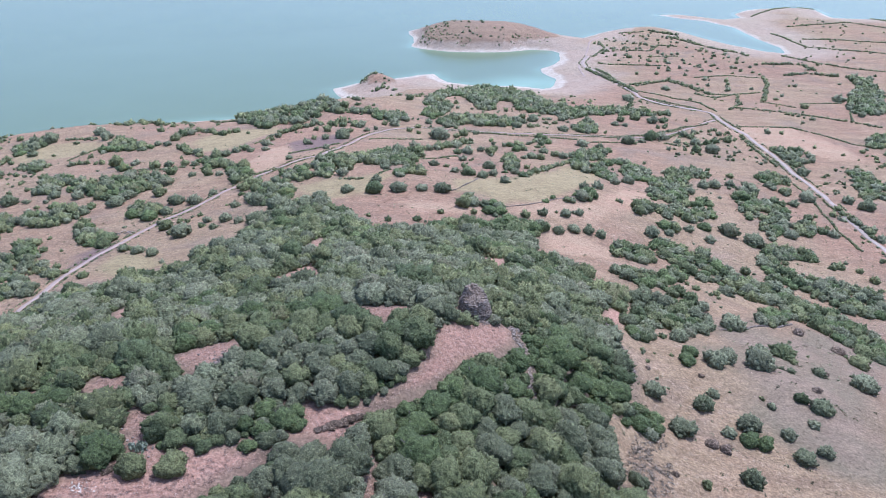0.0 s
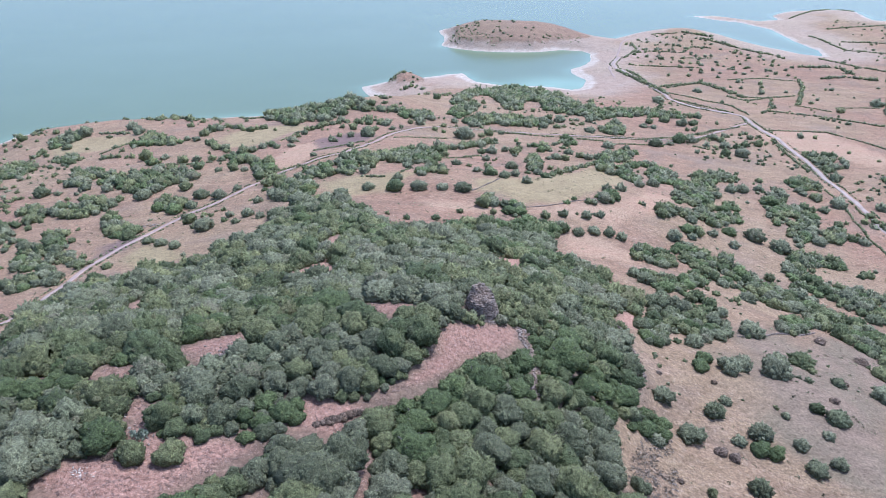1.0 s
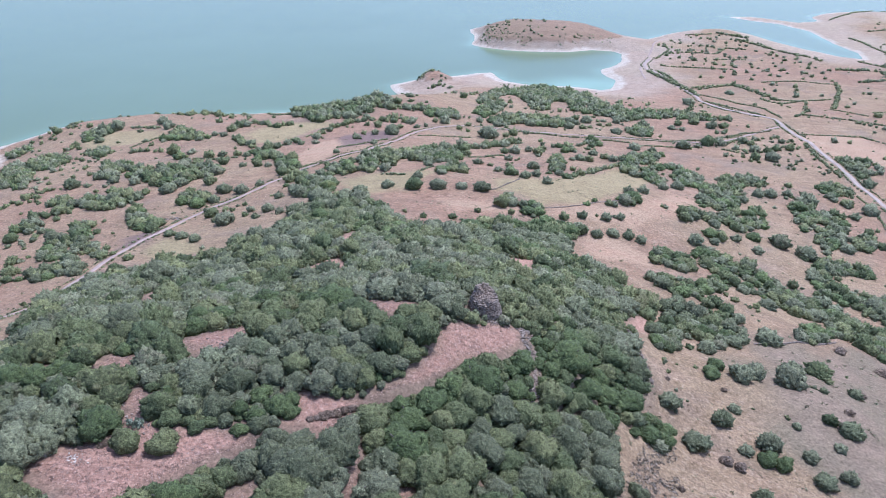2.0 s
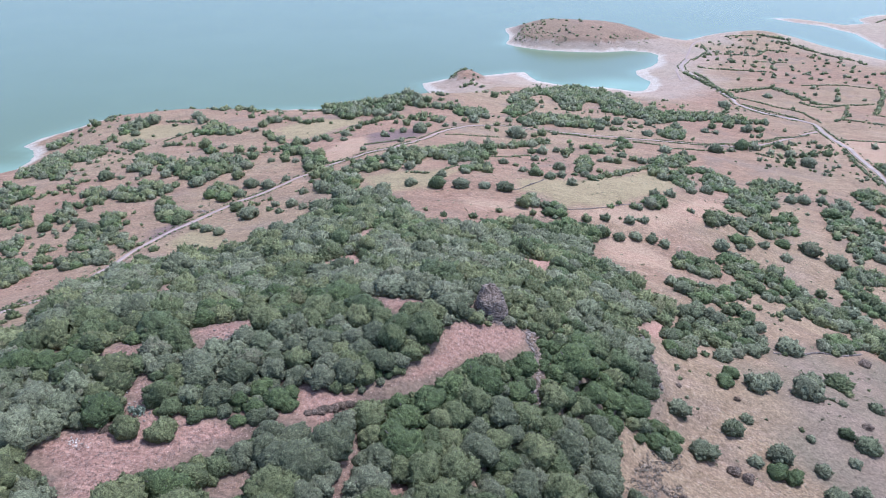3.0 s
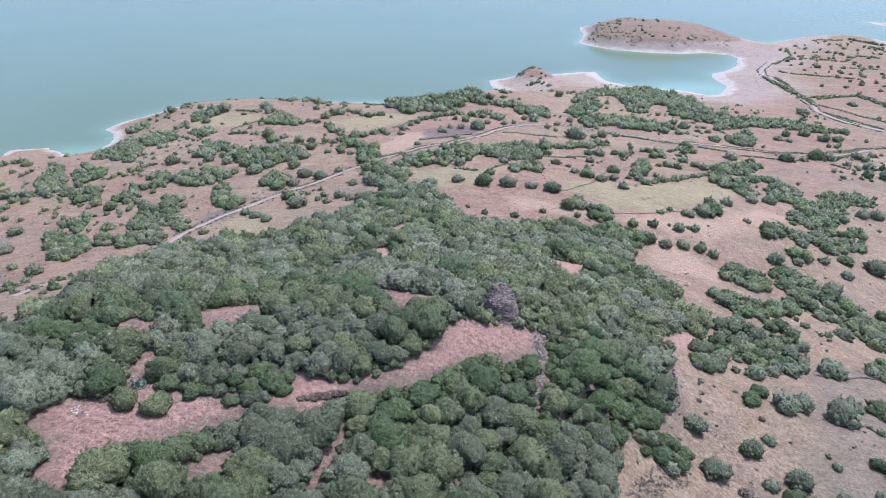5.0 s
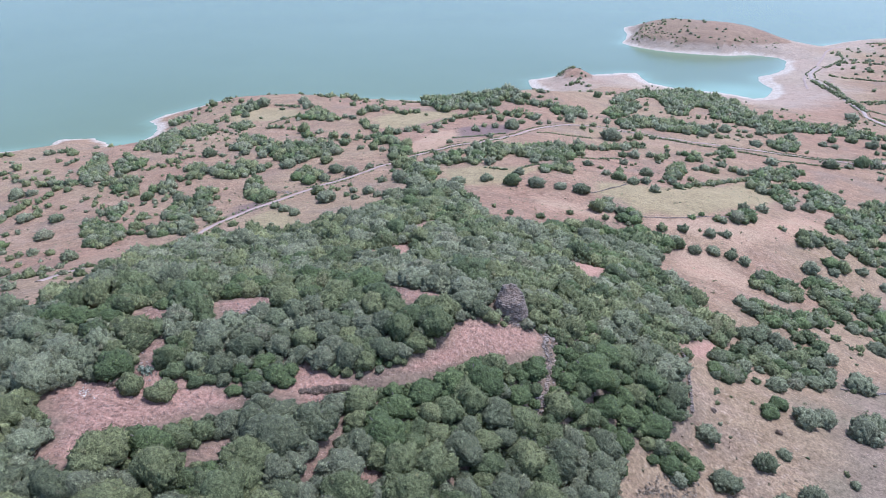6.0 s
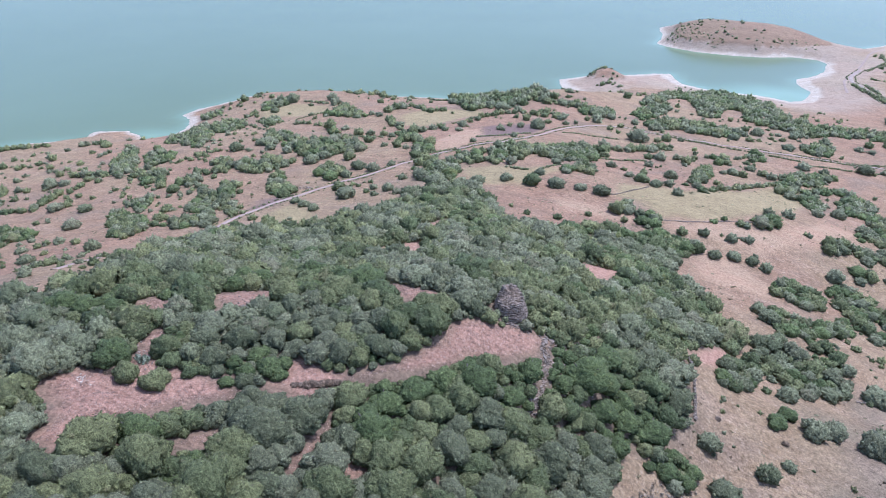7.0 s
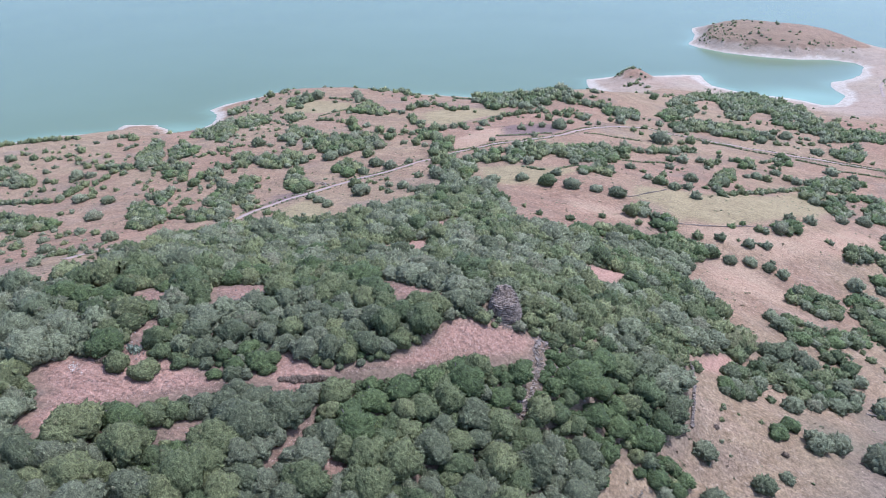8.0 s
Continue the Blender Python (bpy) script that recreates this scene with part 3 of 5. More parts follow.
HEDGES_1 = [
    ([(-332.8, 489.3), (-368.6, 555.1), (-358.6, 567.2), (-343.5, 586.7), (-323, 587), (-268.3, 510.8)], 1.5),
    ([(-298.7, 432.5), (-295.6, 440.3)], 2.3),
    ([(-247.1, 297.2), (-245.7, 307.1), (-245.1, 316), (-233.6, 320.7)], 1.2),
    ([(-249, 503.2), (-235.6, 501.1), (-269.5, 590)], 2.4),
    ([(-268.8, 594.9), (-212.6, 498.6)], 3.1),
    ([(-208.6, 500.4), (-231.4, 593.8), (-172.2, 504.7), (-154.5, 494.7)], 1.2),
    ([(-274.3, 475.7), (-245.3, 467.3)], 1.4),
    ([(-179.3, 438.8), (-179.1, 458.8), (-171.6, 451)], 2.7),
    ([(-167.9, 416.9), (-155, 400.5), (-145.5, 391.4)], 2.3),
    ([(-177.3, 459.6), (-170.5, 464.7), (-151.3, 448.3), (-141.4, 456.4)], 2.1),
    ([(-229.9, 396.2), (-219.2, 396), (-206.6, 391.8)], 1.6),
    ([(-108.3, 443.9), (-100.1, 458.8), (-85.9, 468.6)], 2.2),
]
HEDGES_2 = [
    ([(-20.4, 394.9), (-6.8, 395.5), (2.7, 408), (12.5, 424), (19.4, 432.1)], 2.7),
    ([(162, 775.8), (170.9, 742.9), (182.4, 715), (188, 690.8), (190.5, 667.1)], 2.2),
    ([(193.7, 706.1), (207.9, 713.1), (218.9, 716.5), (234.7, 718.5)], 1.6),
    ([(238.5, 723.8), (247.2, 708.2), (256.5, 687.7), (263, 676.6)], 2.2),
    ([(262.7, 668.2), (280.5, 659.4)], 1.2),
    ([(162.6, 477.6), (175.9, 472.9)], 0.9),
    ([(40.4, 322.6), (46.5, 335.8), (57.3, 362.8), (68.4, 383.2), (79.7, 399.7)], 1.9),
    ([(70.2, 252.7), (75.9, 246.2), (86.9, 248.4)], 1.2),
    ([(193.5, 647.2), (205.5, 620.8), (225.6, 597.1)], 1.1),
    ([(194.6, 674.4), (213.5, 652.2), (235.7, 617.5), (241, 591.4)], 1.1),
    ([(371.5, 803.2), (405.2, 805), (415.8, 799.5), (414.7, 770.2)], 2.2),
]
HEDGES_3 = [
    ([(372.3, 746.3), (400.9, 754.6), (415.5, 746.6), (436.4, 739.2)], 2.5),
    ([(346.4, 742.8), (334.9, 705.3), (300.5, 631.2)], 1.9),
    ([(296.7, 630.8), (320.2, 607.9)], 0.9),
    ([(263, 605.8), (305.8, 587.7), (333.1, 572.5), (362.2, 547.2)], 1.4),
    ([(249.1, 670.3), (257.6, 647.7), (284.4, 660.9), (313.2, 670.5)], 1.2),
    ([(286, 658), (271.3, 617.7), (253.5, 594.3)], 1.5),
    ([(237.1, 538.7), (286.1, 544.3), (303.4, 523), (313.4, 500.1), (325.1, 497.2)], 1),
    ([(270.9, 736.6), (311.3, 747), (340.7, 736.4)], 1),
    ([(379, 621.5), (360.5, 592), (347.8, 563.7)], 0.9),
    ([(328.3, 620), (372, 628.1)], 0.9),
    ([(232, 513.9), (228.8, 469.7), (227.1, 438)], 1.1),
    ([(228.2, 362.8), (228.8, 339.3), (230.7, 316.9)], 2.2),
]
HEDGES_4 = [
    ([(222.9, 411.9), (221.4, 379.2), (216.2, 355.5), (211.7, 328.2), (210.1, 303.7)], 0.7),
    ([(206.7, 929.6), (206.7, 894), (182.4, 843.1)], 1.5),
    ([(218.2, 880.9), (259.1, 874), (279.3, 908.4), (302.7, 900.8)], 1.6),
    ([(255.6, 847.1), (285.5, 844.3)], 1.1),
    ([(182, 807.5), (225.4, 796.6), (256.5, 791.4)], 1.4),
    ([(172.5, 776.2), (179, 747.5), (186.1, 711.7), (191.8, 682.7)], 1.6),
    ([(198.5, 701.8), (235.8, 720.7), (243.6, 707.3), (257.4, 678.1), (262.5, 660.9)], 1.8),
    ([(303.4, 954.5), (324.4, 923.6), (342.1, 888.8), (363.5, 869.1)], 2),
    ([(290.5, 992.5), (322, 965.5)], 2.6),
    ([(244.5, 981.6), (281, 986.8)], 1.3),
    ([(-438.9, 300.9), (-427.7, 314.7), (-411, 325.3), (-390.7, 332.9)], 2.4),
    ([(-368.1, 336.1), (-358.7, 350.3)], 2.1),
]
HEDGES_5 = [
    ([(-304.7, 275.2), (-278, 277.4), (-283.7, 295.7)], 2.5),
    ([(-285.5, 267.3), (-278.4, 273.3)], 2),
    ([(-278.3, 249.3), (-280.3, 260.8)], 1.8),
    ([(-275.7, 223.8), (-281.6, 237), (-283.1, 249.4)], 2.3),
    ([(-313.4, 215.7), (-291.9, 220.5), (-270.2, 221.4)], 1.9),
    ([(-240.1, 413.2), (-235.5, 428.2), (-231.9, 442.1)], 0.7),
    ([(-89, 375.9), (-75.6, 391.9), (-65, 408.6)], 0.7),
    ([(-47.3, 422), (-35.1, 427.6), (-24.2, 428.6), (-13.2, 429.4)], 0.7),
    ([(-176.2, 367.2), (-160.8, 366), (-147, 368.2)], 0.7),
    ([(-103.7, 328.3), (-95.5, 332.2), (-86.4, 338.8)], 0.7),
    ([(-118.7, 412.8), (-115.3, 433.1), (-109.4, 447.7)], 0.7),
    ([(-32.3, 306.1), (-26.6, 322.5)], 0.7),
    ([(-49, 305.9), (-37.3, 303.4)], 0.7),
    ([(11, 462.7), (34, 462.1), (49.3, 463), (79.3, 463.7), (97.9, 464.5)], 0.8),
]
HEDGES_6 = [
    ([(-16.5, 360.5), (-1.6, 372.1), (9, 385.6)], 0.7),
    ([(96.9, 456.5), (124, 467.3), (148.1, 477.5)], 0.7),
    ([(103.1, 476), (127.7, 487), (161.8, 505.4), (190.7, 528.5)], 0.7),
    ([(-177.4, 213.2), (-153.3, 200), (-145.2, 200.9)], 0.7),
    ([(161.8, 505.4), (191.7, 532.6), (220, 548.8)], 1),
    ([(187.5, 516.6), (166.4, 493.5)], 0.9),
]
HEDGES_7 = [
    ([(470.2, 1010.2), (473.8, 907.1), (548.7, 862)], 1.5),
    ([(514.8, 1056.4), (623.8, 1095.6), (653.3, 1044)], 1.5),
    ([(489.9, 957.9), (546.7, 948.9), (588.9, 932)], 1.5),
    ([(710.4, 1254.1), (691.1, 1109.3)], 1.5),
    ([(506.6, 1171), (630.5, 1299.4), (649.9, 1255.8)], 1.5),
    ([(413.3, 845.8), (449.6, 789.1), (491, 762.2)], 1.5),
]
HEDGES = HEDGES_7 + HEDGES_1 + HEDGES_2 + HEDGES_3 + HEDGES_4 + HEDGES_5 + HEDGES_6
LONE_DRY_1 = [
    (126.4, 178.6, 2.4), (117.4, 187.7, 2), (108, 155.5, 1.3), (96.8, 139.9, 1.4), (66.1, 140.2, 0.8),
    (51.3, 138.2, 0.9), (59.4, 113.9, 1.7), (62.1, 112.5, 1.8), (46.2, 99.9, 0.9), (-47.1, 70.5, 1.2), (-20, 83.1, 0.8),
    (-19.1, 83.6, 0.9), (-18.4, 84.3, 0.8), (-17.5, 84.7, 1), (-16.7, 85.1, 0.9), (-16, 85.8, 0.9), (-15.1, 86.2, 1),
    (-14.2, 87, 0.9), (-13.4, 87.4, 0.9), (-17.8, 83.9, 0.8), (-15.8, 85.1, 0.8),
]
LONE_DRY = LONE_DRY_1
LONE_OAKS_1 = [
    (-320.5, 472.7, 1.8), (-261.8, 392.7, 1.9), (-243.6, 366.4, 1.4), (-203.3, 313, 1.4), (-238.4, 310.9, 1.3), (-231.2, 303.6, 1.2),
    (-200.6, 493, 2.4), (-258.1, 462, 2.1), (-261.2, 435.4, 1.4), (-193.9, 383.3, 4.7), (-165.8, 370.9, 3.7), (-148.7, 372.2, 2.9),
    (-119.7, 356.3, 2.7), (-183.5, 330, 3.8), (-140.8, 313.9, 3.8), (-126.1, 343.7, 3), (-150.4, 355.5, 3.2), (-93.9, 494.3, 4.4),
    (-78.3, 447.5, 3.2), (-63.1, 446.4, 2.8), (-83.7, 425.2, 1.9), (-111.1, 426, 2), (-120.4, 397.5, 2.6), (-132.5, 448.7, 1.3),
    (-46.6, 321, 2.4), (-62.4, 269.2, 3), (-30.7, 282.8, 4.1), (65.2, 492.7, 3.1), (44.1, 494.5, 4.8), (14, 449, 3.6),
]
LONE_OAKS_2 = [
    (-0.8, 499.2, 3.1), (-22.8, 457.3, 2.4), (-17.6, 468.1, 2.5), (86.9, 516.1, 2.7), (8.5, 394, 2.8), (29.2, 403.5, 3.6),
    (1.9, 342.1, 1.5), (12.9, 322.5, 3.8), (60.2, 400.6, 2.9), (70.9, 411.7, 3.3), (232.9, 635.6, 2), (212.8, 754.2, 2.4),
    (234.5, 754.7, 2.7), (263.4, 746.1, 2.4), (298.2, 720.5, 3), (295.2, 795.6, 2.5), (312.3, 798.2, 2.6), (143.9, 540.5, 3.4),
    (159.3, 551.3, 5), (180.4, 547.2, 3.5), (178.9, 532.5, 2), (153.4, 487.4, 5.4), (187.7, 497.6, 3.2), (180.1, 463.1, 3.9),
    (203.3, 491.6, 3.2), (214.8, 495.9, 3.8), (-210.9, 280.7, 2.3), (-200.3, 274.2, 1.9), (-204.8, 283.2, 3.9), (-223.3, 259.7, 3.2),
]
LONE_OAKS_3 = [
    (-207.7, 251.7, 3.4), (-224.6, 255, 1.3), (-256.2, 269.9, 1.4), (-231.9, 257.8, 1.3), (-189.7, 228.2, 2.3), (-235, 245, 1.6),
    (-209.2, 242.5, 1.2), (-166.1, 252.9, 1.1), (-170.9, 265.7, 1.2), (-141.6, 215.8, 2.7), (-139.1, 219.6, 1.5), (-128.9, 212.4, 2.3),
    (-176.3, 210, 3.5), (92.8, 215.5, 1.8), (99.5, 213.2, 1.6), (96.9, 162.9, 1.8), (128.8, 171.6, 3.6),
    
    (89.4, 134, 2), (229.5, 346.8, 2.6), (199.9, 323.9, 3.1), (232.3, 633.6, 2.1), (52.2, 98.3, 1.4), 
]
LONE_OAKS_4 = [
    (-252.2, 240.4, 1.7), (-188.4, 176.5, 2.1), (-169.5, 151.9, 1.7), (-99.1, 109.9, 1.1), (-357.1, 303.5, 3.1), (-360, 295.5, 2.6),
    (-326, 297.7, 2.5), (-232.4, 241.6, 1.6), (-225.7, 240.2, 1.6), (-379.7, 284.4, 3.1), (-366.9, 285.1, 2.6), (-343.7, 290.1, 2.6),
    (-320.3, 277.7, 2.8), (-399.5, 291.1, 2.3), (-43.4, 70.5, 2.3), (-38.3, 71.4, 2.5), (-39.6, 76.4, 2.3), (-35.4, 75.9, 1.7),
    (4.1, 116.2, 2.1), (6.6, 116.5, 0.9), (11.8, 123.2, 2.5), (10, 125.2, 1.9), (-4.8, 107.5, 4.1), (-9.3, 107.9, 3.9),
    (-13.9, 108, 3.4), (-17.6, 108.2, 3.1), (-4.5, 112.7, 3.5), (-8.5, 112.5, 3.2),
]
LONE_OAKS = LONE_OAKS_1 + LONE_OAKS_2 + LONE_OAKS_3 + LONE_OAKS_4
LONE_MASTIC_1 = [
    (-183.4, 370.5, 4.1), (-16.6, 449.6, 1.8), (-212.9, 263, 3.2), (-165.5, 200.8, 2), (-184, 230.6, 1.1), (32, 438, 1.9),
    (-103, 335.8, 4.2), (127.4, 300.6, 4.1), (32.5, 335.2, 1.8), (46.8, 286.1, 1.8), (50.8, 291.7, 1.6), (69.1, 304.6, 3.1),
    (64.6, 146.5, 2.4), 
    (32.8, 103.7, 1.8), (-29.4, 77.5, 1.8), (-25.6, 83.8, 3), (-23.6, 83.6, 2.2),
    (-43.2, 82.7, 1.6), (-28.3, 81.1, 2.3), (-24, 85.8, 2.2), (-29, 85.8, 2.5), (-31, 81.8, 2),
]
NEAR_MASTIC = [
    (66.8, 151.9, 2.7), (42.8, 118.8, 2.5), (45, 118.5, 2), (69, 116.8, 2.5), (72.2, 115.9, 2.3),
]
LONE_MASTIC = LONE_MASTIC_1 + NEAR_MASTIC
LONE_OLIVES_1 = [
    (-378.6, 532.7, 2.3), (-336.2, 470.2, 2.3), (-352.1, 480.5, 2.1), (-280, 444.7, 3.8), (-223.6, 324, 4.7), (-265, 367.4, 2.1),
    (-263.6, 350.3, 1.6), (-215.2, 324.5, 2.1), (-203.1, 321, 1.8), (-202.7, 329.3, 3.5), (-282.4, 473.3, 5.9), (-249.2, 480, 4.8),
    (-238.2, 465, 4.6), (-236.2, 427.9, 2.2), (-186.6, 428.5, 2.5), (-179.8, 427.3, 2.9), (-182, 382.8, 3.1), (-158, 372.3, 2.6),
    (-142.5, 370.6, 2.5), (-128.9, 387.7, 2.9), (-125, 393.5, 2.6), (-188, 324.2, 3.4), (-159.3, 305, 4.8), (-156.2, 314.7, 4),
    (-126.8, 299.6, 4.2), (-136, 346.7, 2.4), (-118.9, 340.8, 2.3), (-111.7, 306.5, 2.4), (-104.3, 475.1, 6), (-64.8, 425.8, 5),
]
LONE_OLIVES_2 = [
    (-76, 425, 2.7), (-52.2, 452, 2), (-46.6, 458.9, 2.1), (-34, 471.2, 4.2), (-87.6, 417.9, 1.9), (-110.6, 409.4, 3),
    (-124.7, 393.8, 3), (-84.9, 357.3, 2.3), (-69.3, 387.6, 2.5), (-56.1, 358.6, 2.9), (-49, 312.1, 2.9), (-29.1, 323.6, 2.6),
    (-31.1, 299.4, 3), (-43.2, 285.8, 3.4), (-54.5, 278.2, 3.9), (-19.7, 285.4, 4.1), (-9.6, 286.9, 3.1), (69.9, 520.7, 5.1),
    (54.8, 491.6, 3.9), (26.9, 493, 4.3), (-2.9, 436.9, 7), (22.6, 456.7, 2.4), (-10.2, 484.9, 3), (-26.9, 488, 3.9),
    (89.2, 489.5, 4.4), (15, 398, 3.9), (23.4, 409.6, 2.6), (-5.1, 343.1, 3.1), (11.8, 371.4, 2.7), (6.2, 328.9, 2.7),
]
LONE_OLIVES_3 = [
    (24.7, 345.4, 3.7), (55.2, 401.4, 4), (64.7, 418.6, 3.4), (75.4, 406.9, 3.3), (82.3, 410, 3.7), (224, 685.5, 4.3),
    (278, 727.9, 3), (284.9, 679.6, 3.2), (173.4, 631.9, 5.7), (136, 525.5, 3.3), (143.7, 523.7, 2.8), (170.7, 542, 4.9),
    (95.7, 448.8, 4.4), (131.8, 468, 5.1), (163, 488.7, 4.5), (183.6, 503.5, 4.2), (185, 481.2, 4), (192.7, 464.9, 5.3),
    (214.9, 513.6, 2.9), (-124.8, 273.1, 1.9), (-107.2, 251.6, 4.5), (-102, 267.9, 2.1), (-95, 255, 2.2), (-92.4, 263.9, 3.1),
    (-85.4, 257.5, 2.2), (-126.2, 240.1, 2.7), (-117.8, 233.6, 2.9), (-110.3, 229.2, 2.8), (-102.1, 217.9, 1.3), (-112.8, 215.3, 1.1),
]
LONE_OLIVES_4 = [
    (-0.6, 286.4, 4.1), (30.2, 310.1, 2.8), (19.9, 317.8, 3.4), (25.3, 323.3, 2.6), (38, 333.5, 2.7), (77.3, 317.4, 2.9),
    (59.8, 290.4, 2.1), (44, 272.6, 2.5), (48.8, 258.7, 2.9), (55.7, 262.5, 3.1), (62.5, 263.4, 2.9), (67.9, 262.7, 2.7),
    (35.4, 241.7, 2.9), (92.8, 344.5, 2.9), (104.4, 359.6, 4), (155.2, 379.9, 3.6), (163.6, 383.1, 4.4), (108.3, 300.3, 3.4),
    (116.1, 290.2, 2.8), (139.9, 301, 5.4), (124.3, 283.8, 2.8), (93.7, 275, 3.9), (175.4, 389.2, 3), (141.2, 361.3, 3.4),
    (106, 219.2, 3.6), (120, 230.8, 4.2), (93.2, 183.4, 4.4), (68, 163.6, 3), (72.9, 148.2, 3.7), 
]
LONE_OLIVES_5 = [
    (86.5, 151, 4.3), (141.4, 201.2, 3.6), (117.2, 151.3, 3.8), 
    (70.9, 121.5, 3.4), (79.8, 111.8, 2.9), (85.7, 114.4, 2.3), (141.4, 304.5, 4),
    (150.1, 294.4, 5.5), (177.1, 311.8, 4), (217.3, 375, 5.1), (204.4, 365.3, 3.4), (239.1, 426.9, 4.4), (242.2, 376.2, 4),
    (247.7, 365.4, 5.2), (204.5, 320.9, 3.5), (224.9, 683.4, 3.7), (372.6, 635.3, 6.4), (36.3, 93.1, 2.3), (-395, 278.9, 4.1),
    (-303.4, 256.5, 4.6), (-295.9, 260.2, 3.4), (-319.8, 249.1, 2.7), (-342.8, 265.6, 2.5), (-257.6, 222.3, 4), (-235.9, 221.6, 3.5),
]
LONE_OLIVES_6 = [
    (-218.8, 199.6, 4.4), (-166.1, 166.2, 3.4), (-93.4, 112.8, 2.3), (-208.6, 167.1, 2.7), (-198.5, 176.8, 2.7), (-213.3, 159.2, 2.7),
    (-183.3, 151.4, 3.7), (-104.8, 99.1, 1.9), (-100.7, 125.9, 1.1), (-33.2, 87.4, 3.7), (-38.7, 84.1, 3.1), (-28.3, 90, 3.2),
    (-20.2, 90.5, 3.1), (-15.9, 92.7, 3.3), (-11, 97.4, 3.7), (-22.5, 96.6, 3.2), (-6.6, 107, 2.8),
]
NEAR_OLIVES = [
    (77.5, 151.5, 3.2), (90.8, 160, 3.8), (49.7, 127.9, 3), (62, 127.2, 3), (66.6, 132.9, 2), (53.5, 117, 3.6), (65.1, 118.5, 2.2), (79.5, 119.5, 2.2),
    (93.2, 130.8, 3.4), (87.8, 124.3, 1.8), (129.9, 172.9, 2.3), (119.2, 154.1, 2.5), (117.4, 187.6, 1.2), (95.3, 150.4, 1.3), (80.4, 130.5, 1.4), (63.2, 102.1, 3),
]
LONE_OLIVES = NEAR_OLIVES + LONE_OLIVES_1 + LONE_OLIVES_2 + LONE_OLIVES_3 + LONE_OLIVES_4 + LONE_OLIVES_5 + LONE_OLIVES_6
SCATTER_1 = [
    ([(-31.2, 998.3), (12, 935.7), (48.5, 912.9), (26.4, 906.6), (-25.5, 929.2)], 60, 0.9),
    ([(198.7, 927.3), (260.3, 998.6), (319.1, 955.7), (342.8, 890.7), (374.9, 861.9), (335.4, 761), (259.3, 758), (209.8, 813.4), (189.3, 843.6)], 130, 1.9),
    ([(-421.6, 301.6), (-342.3, 335.4), (-290.5, 284.1), (-342.9, 272.7), (-368, 267.4)], 30, 1.6),
    ([(151.9, 481.7), (219.1, 539.5), (230.1, 487.1), (223, 433), (198.9, 440.4), (170.1, 472.9)], 60, 1.1),
    ([(381.6, 861.2), (501.8, 863.6), (487.3, 755.8), (380.8, 634.6), (304.9, 631.4), (260.7, 705.4), (296.4, 814.3)], 50, 1.7),
    ([(68.9, 231), (82.9, 205.1), (97.3, 191.4), (113.3, 212.5), (102.9, 244)], 25, 0.8),
]
SCATTER_2 = [
    ([(48, 148.5), (62.9, 151.6), (72.7, 135.9), (59.3, 119), (45.6, 128.3)], 12, 0.5),
    ([(106.5, 178.8), (142.2, 177.1), (124, 150.7), (69.7, 128.5)], 12, 0.6),
    ([(-385.1, 519.6), (-252.9, 401.8), (-219.4, 326.5), (-264.7, 336)], 30, 1.2),
    ([(-263.6, 264.8), (-203.1, 264.6), (-160.3, 209), (-227.7, 226.8)], 25, 1.2),
    ([(-29.8, 1099), (73.6, 962.4), (109.2, 930.3), (85.3, 909), (-17.9, 923.2)], 40, 1.5),
    ([(-77.7, 701.4), (-54.9, 708), (-47, 672.8), (-69.9, 676.1)], 14, 1.8),
    ([(-35.4, 665.7), (9.5, 716.4), (119.5, 663.6), (161.1, 606.9), (65, 673.3)], 30, 1.3),
    ([(-259.6, 180.7), (-210.8, 188.6), (-123.3, 144.7), (-85, 98.8), (-197.9, 142.7)], 45, 1.3),
]
SCATTER_3 = [
    ([(241.4, 415.3), (285.8, 456), (262.5, 399.2), (240, 384.4)], 25, 1),
    ([(559.7, 1146.8), (665.4, 1065.2), (521.9, 815.6), (459.1, 891.2)], 40, 1.6),
    ([(-78, 722), (-66, 723), (-63, 714), (-76, 712)], 10, 2),
    ([(-88, 716), (-78, 722), (-74, 704), (-84, 700)], 20, 1.1),
    ([(-38, 935), (-20, 985), (5, 975), (10, 925), (-15, 920)], 45, 1.1),
    ([(60, 905), (150, 930), (140, 960), (70, 930)], 30, 1),
]
SCATTER = SCATTER_1 + SCATTER_2 + SCATTER_3
TOWER = (6.5, 122.2)
WALLS = [
    ([(15.4, 125.5), (14.8, 121.5), (14.7, 117.9), (16.2, 115.2), (17, 110.8), (17.5, 107.1), (17.2, 103.9)], 0.5, "pale dry-stone terrace wall below the tower, partly fallen"),
    ([(43.3, 156.4), (44.3, 151.6), (45.2, 147), (45.7, 141.8), (46.1, 137.7), (46.4, 132.8)], 0.9, "low dry-stone wall along the wood edge"),
    ([(-39.9, 96), (-38.9, 98.4), (-38, 100), (-37.6, 102.2), (-35.5, 103.4)], 0.8, "tumbled dry-stone wall across a clearing"),
    ([(4, 287.9), (7.8, 292.7), (12.5, 302), (16.9, 313.2)], 0.3, "low dry-stone field wall on dry pasture"),
    ([(27.2, 274.5), (35.7, 278.3), (44.2, 284.1), (52, 291), (62.2, 296.8)], 0.3, "low dry-stone field wall on dry pasture"),
    ([(87.5, 179.9), (95.9, 182), (102.1, 186.4), (112.1, 190.6), (122, 199.8)], 0.4, "low dry-stone field wall on dry pasture"),
]
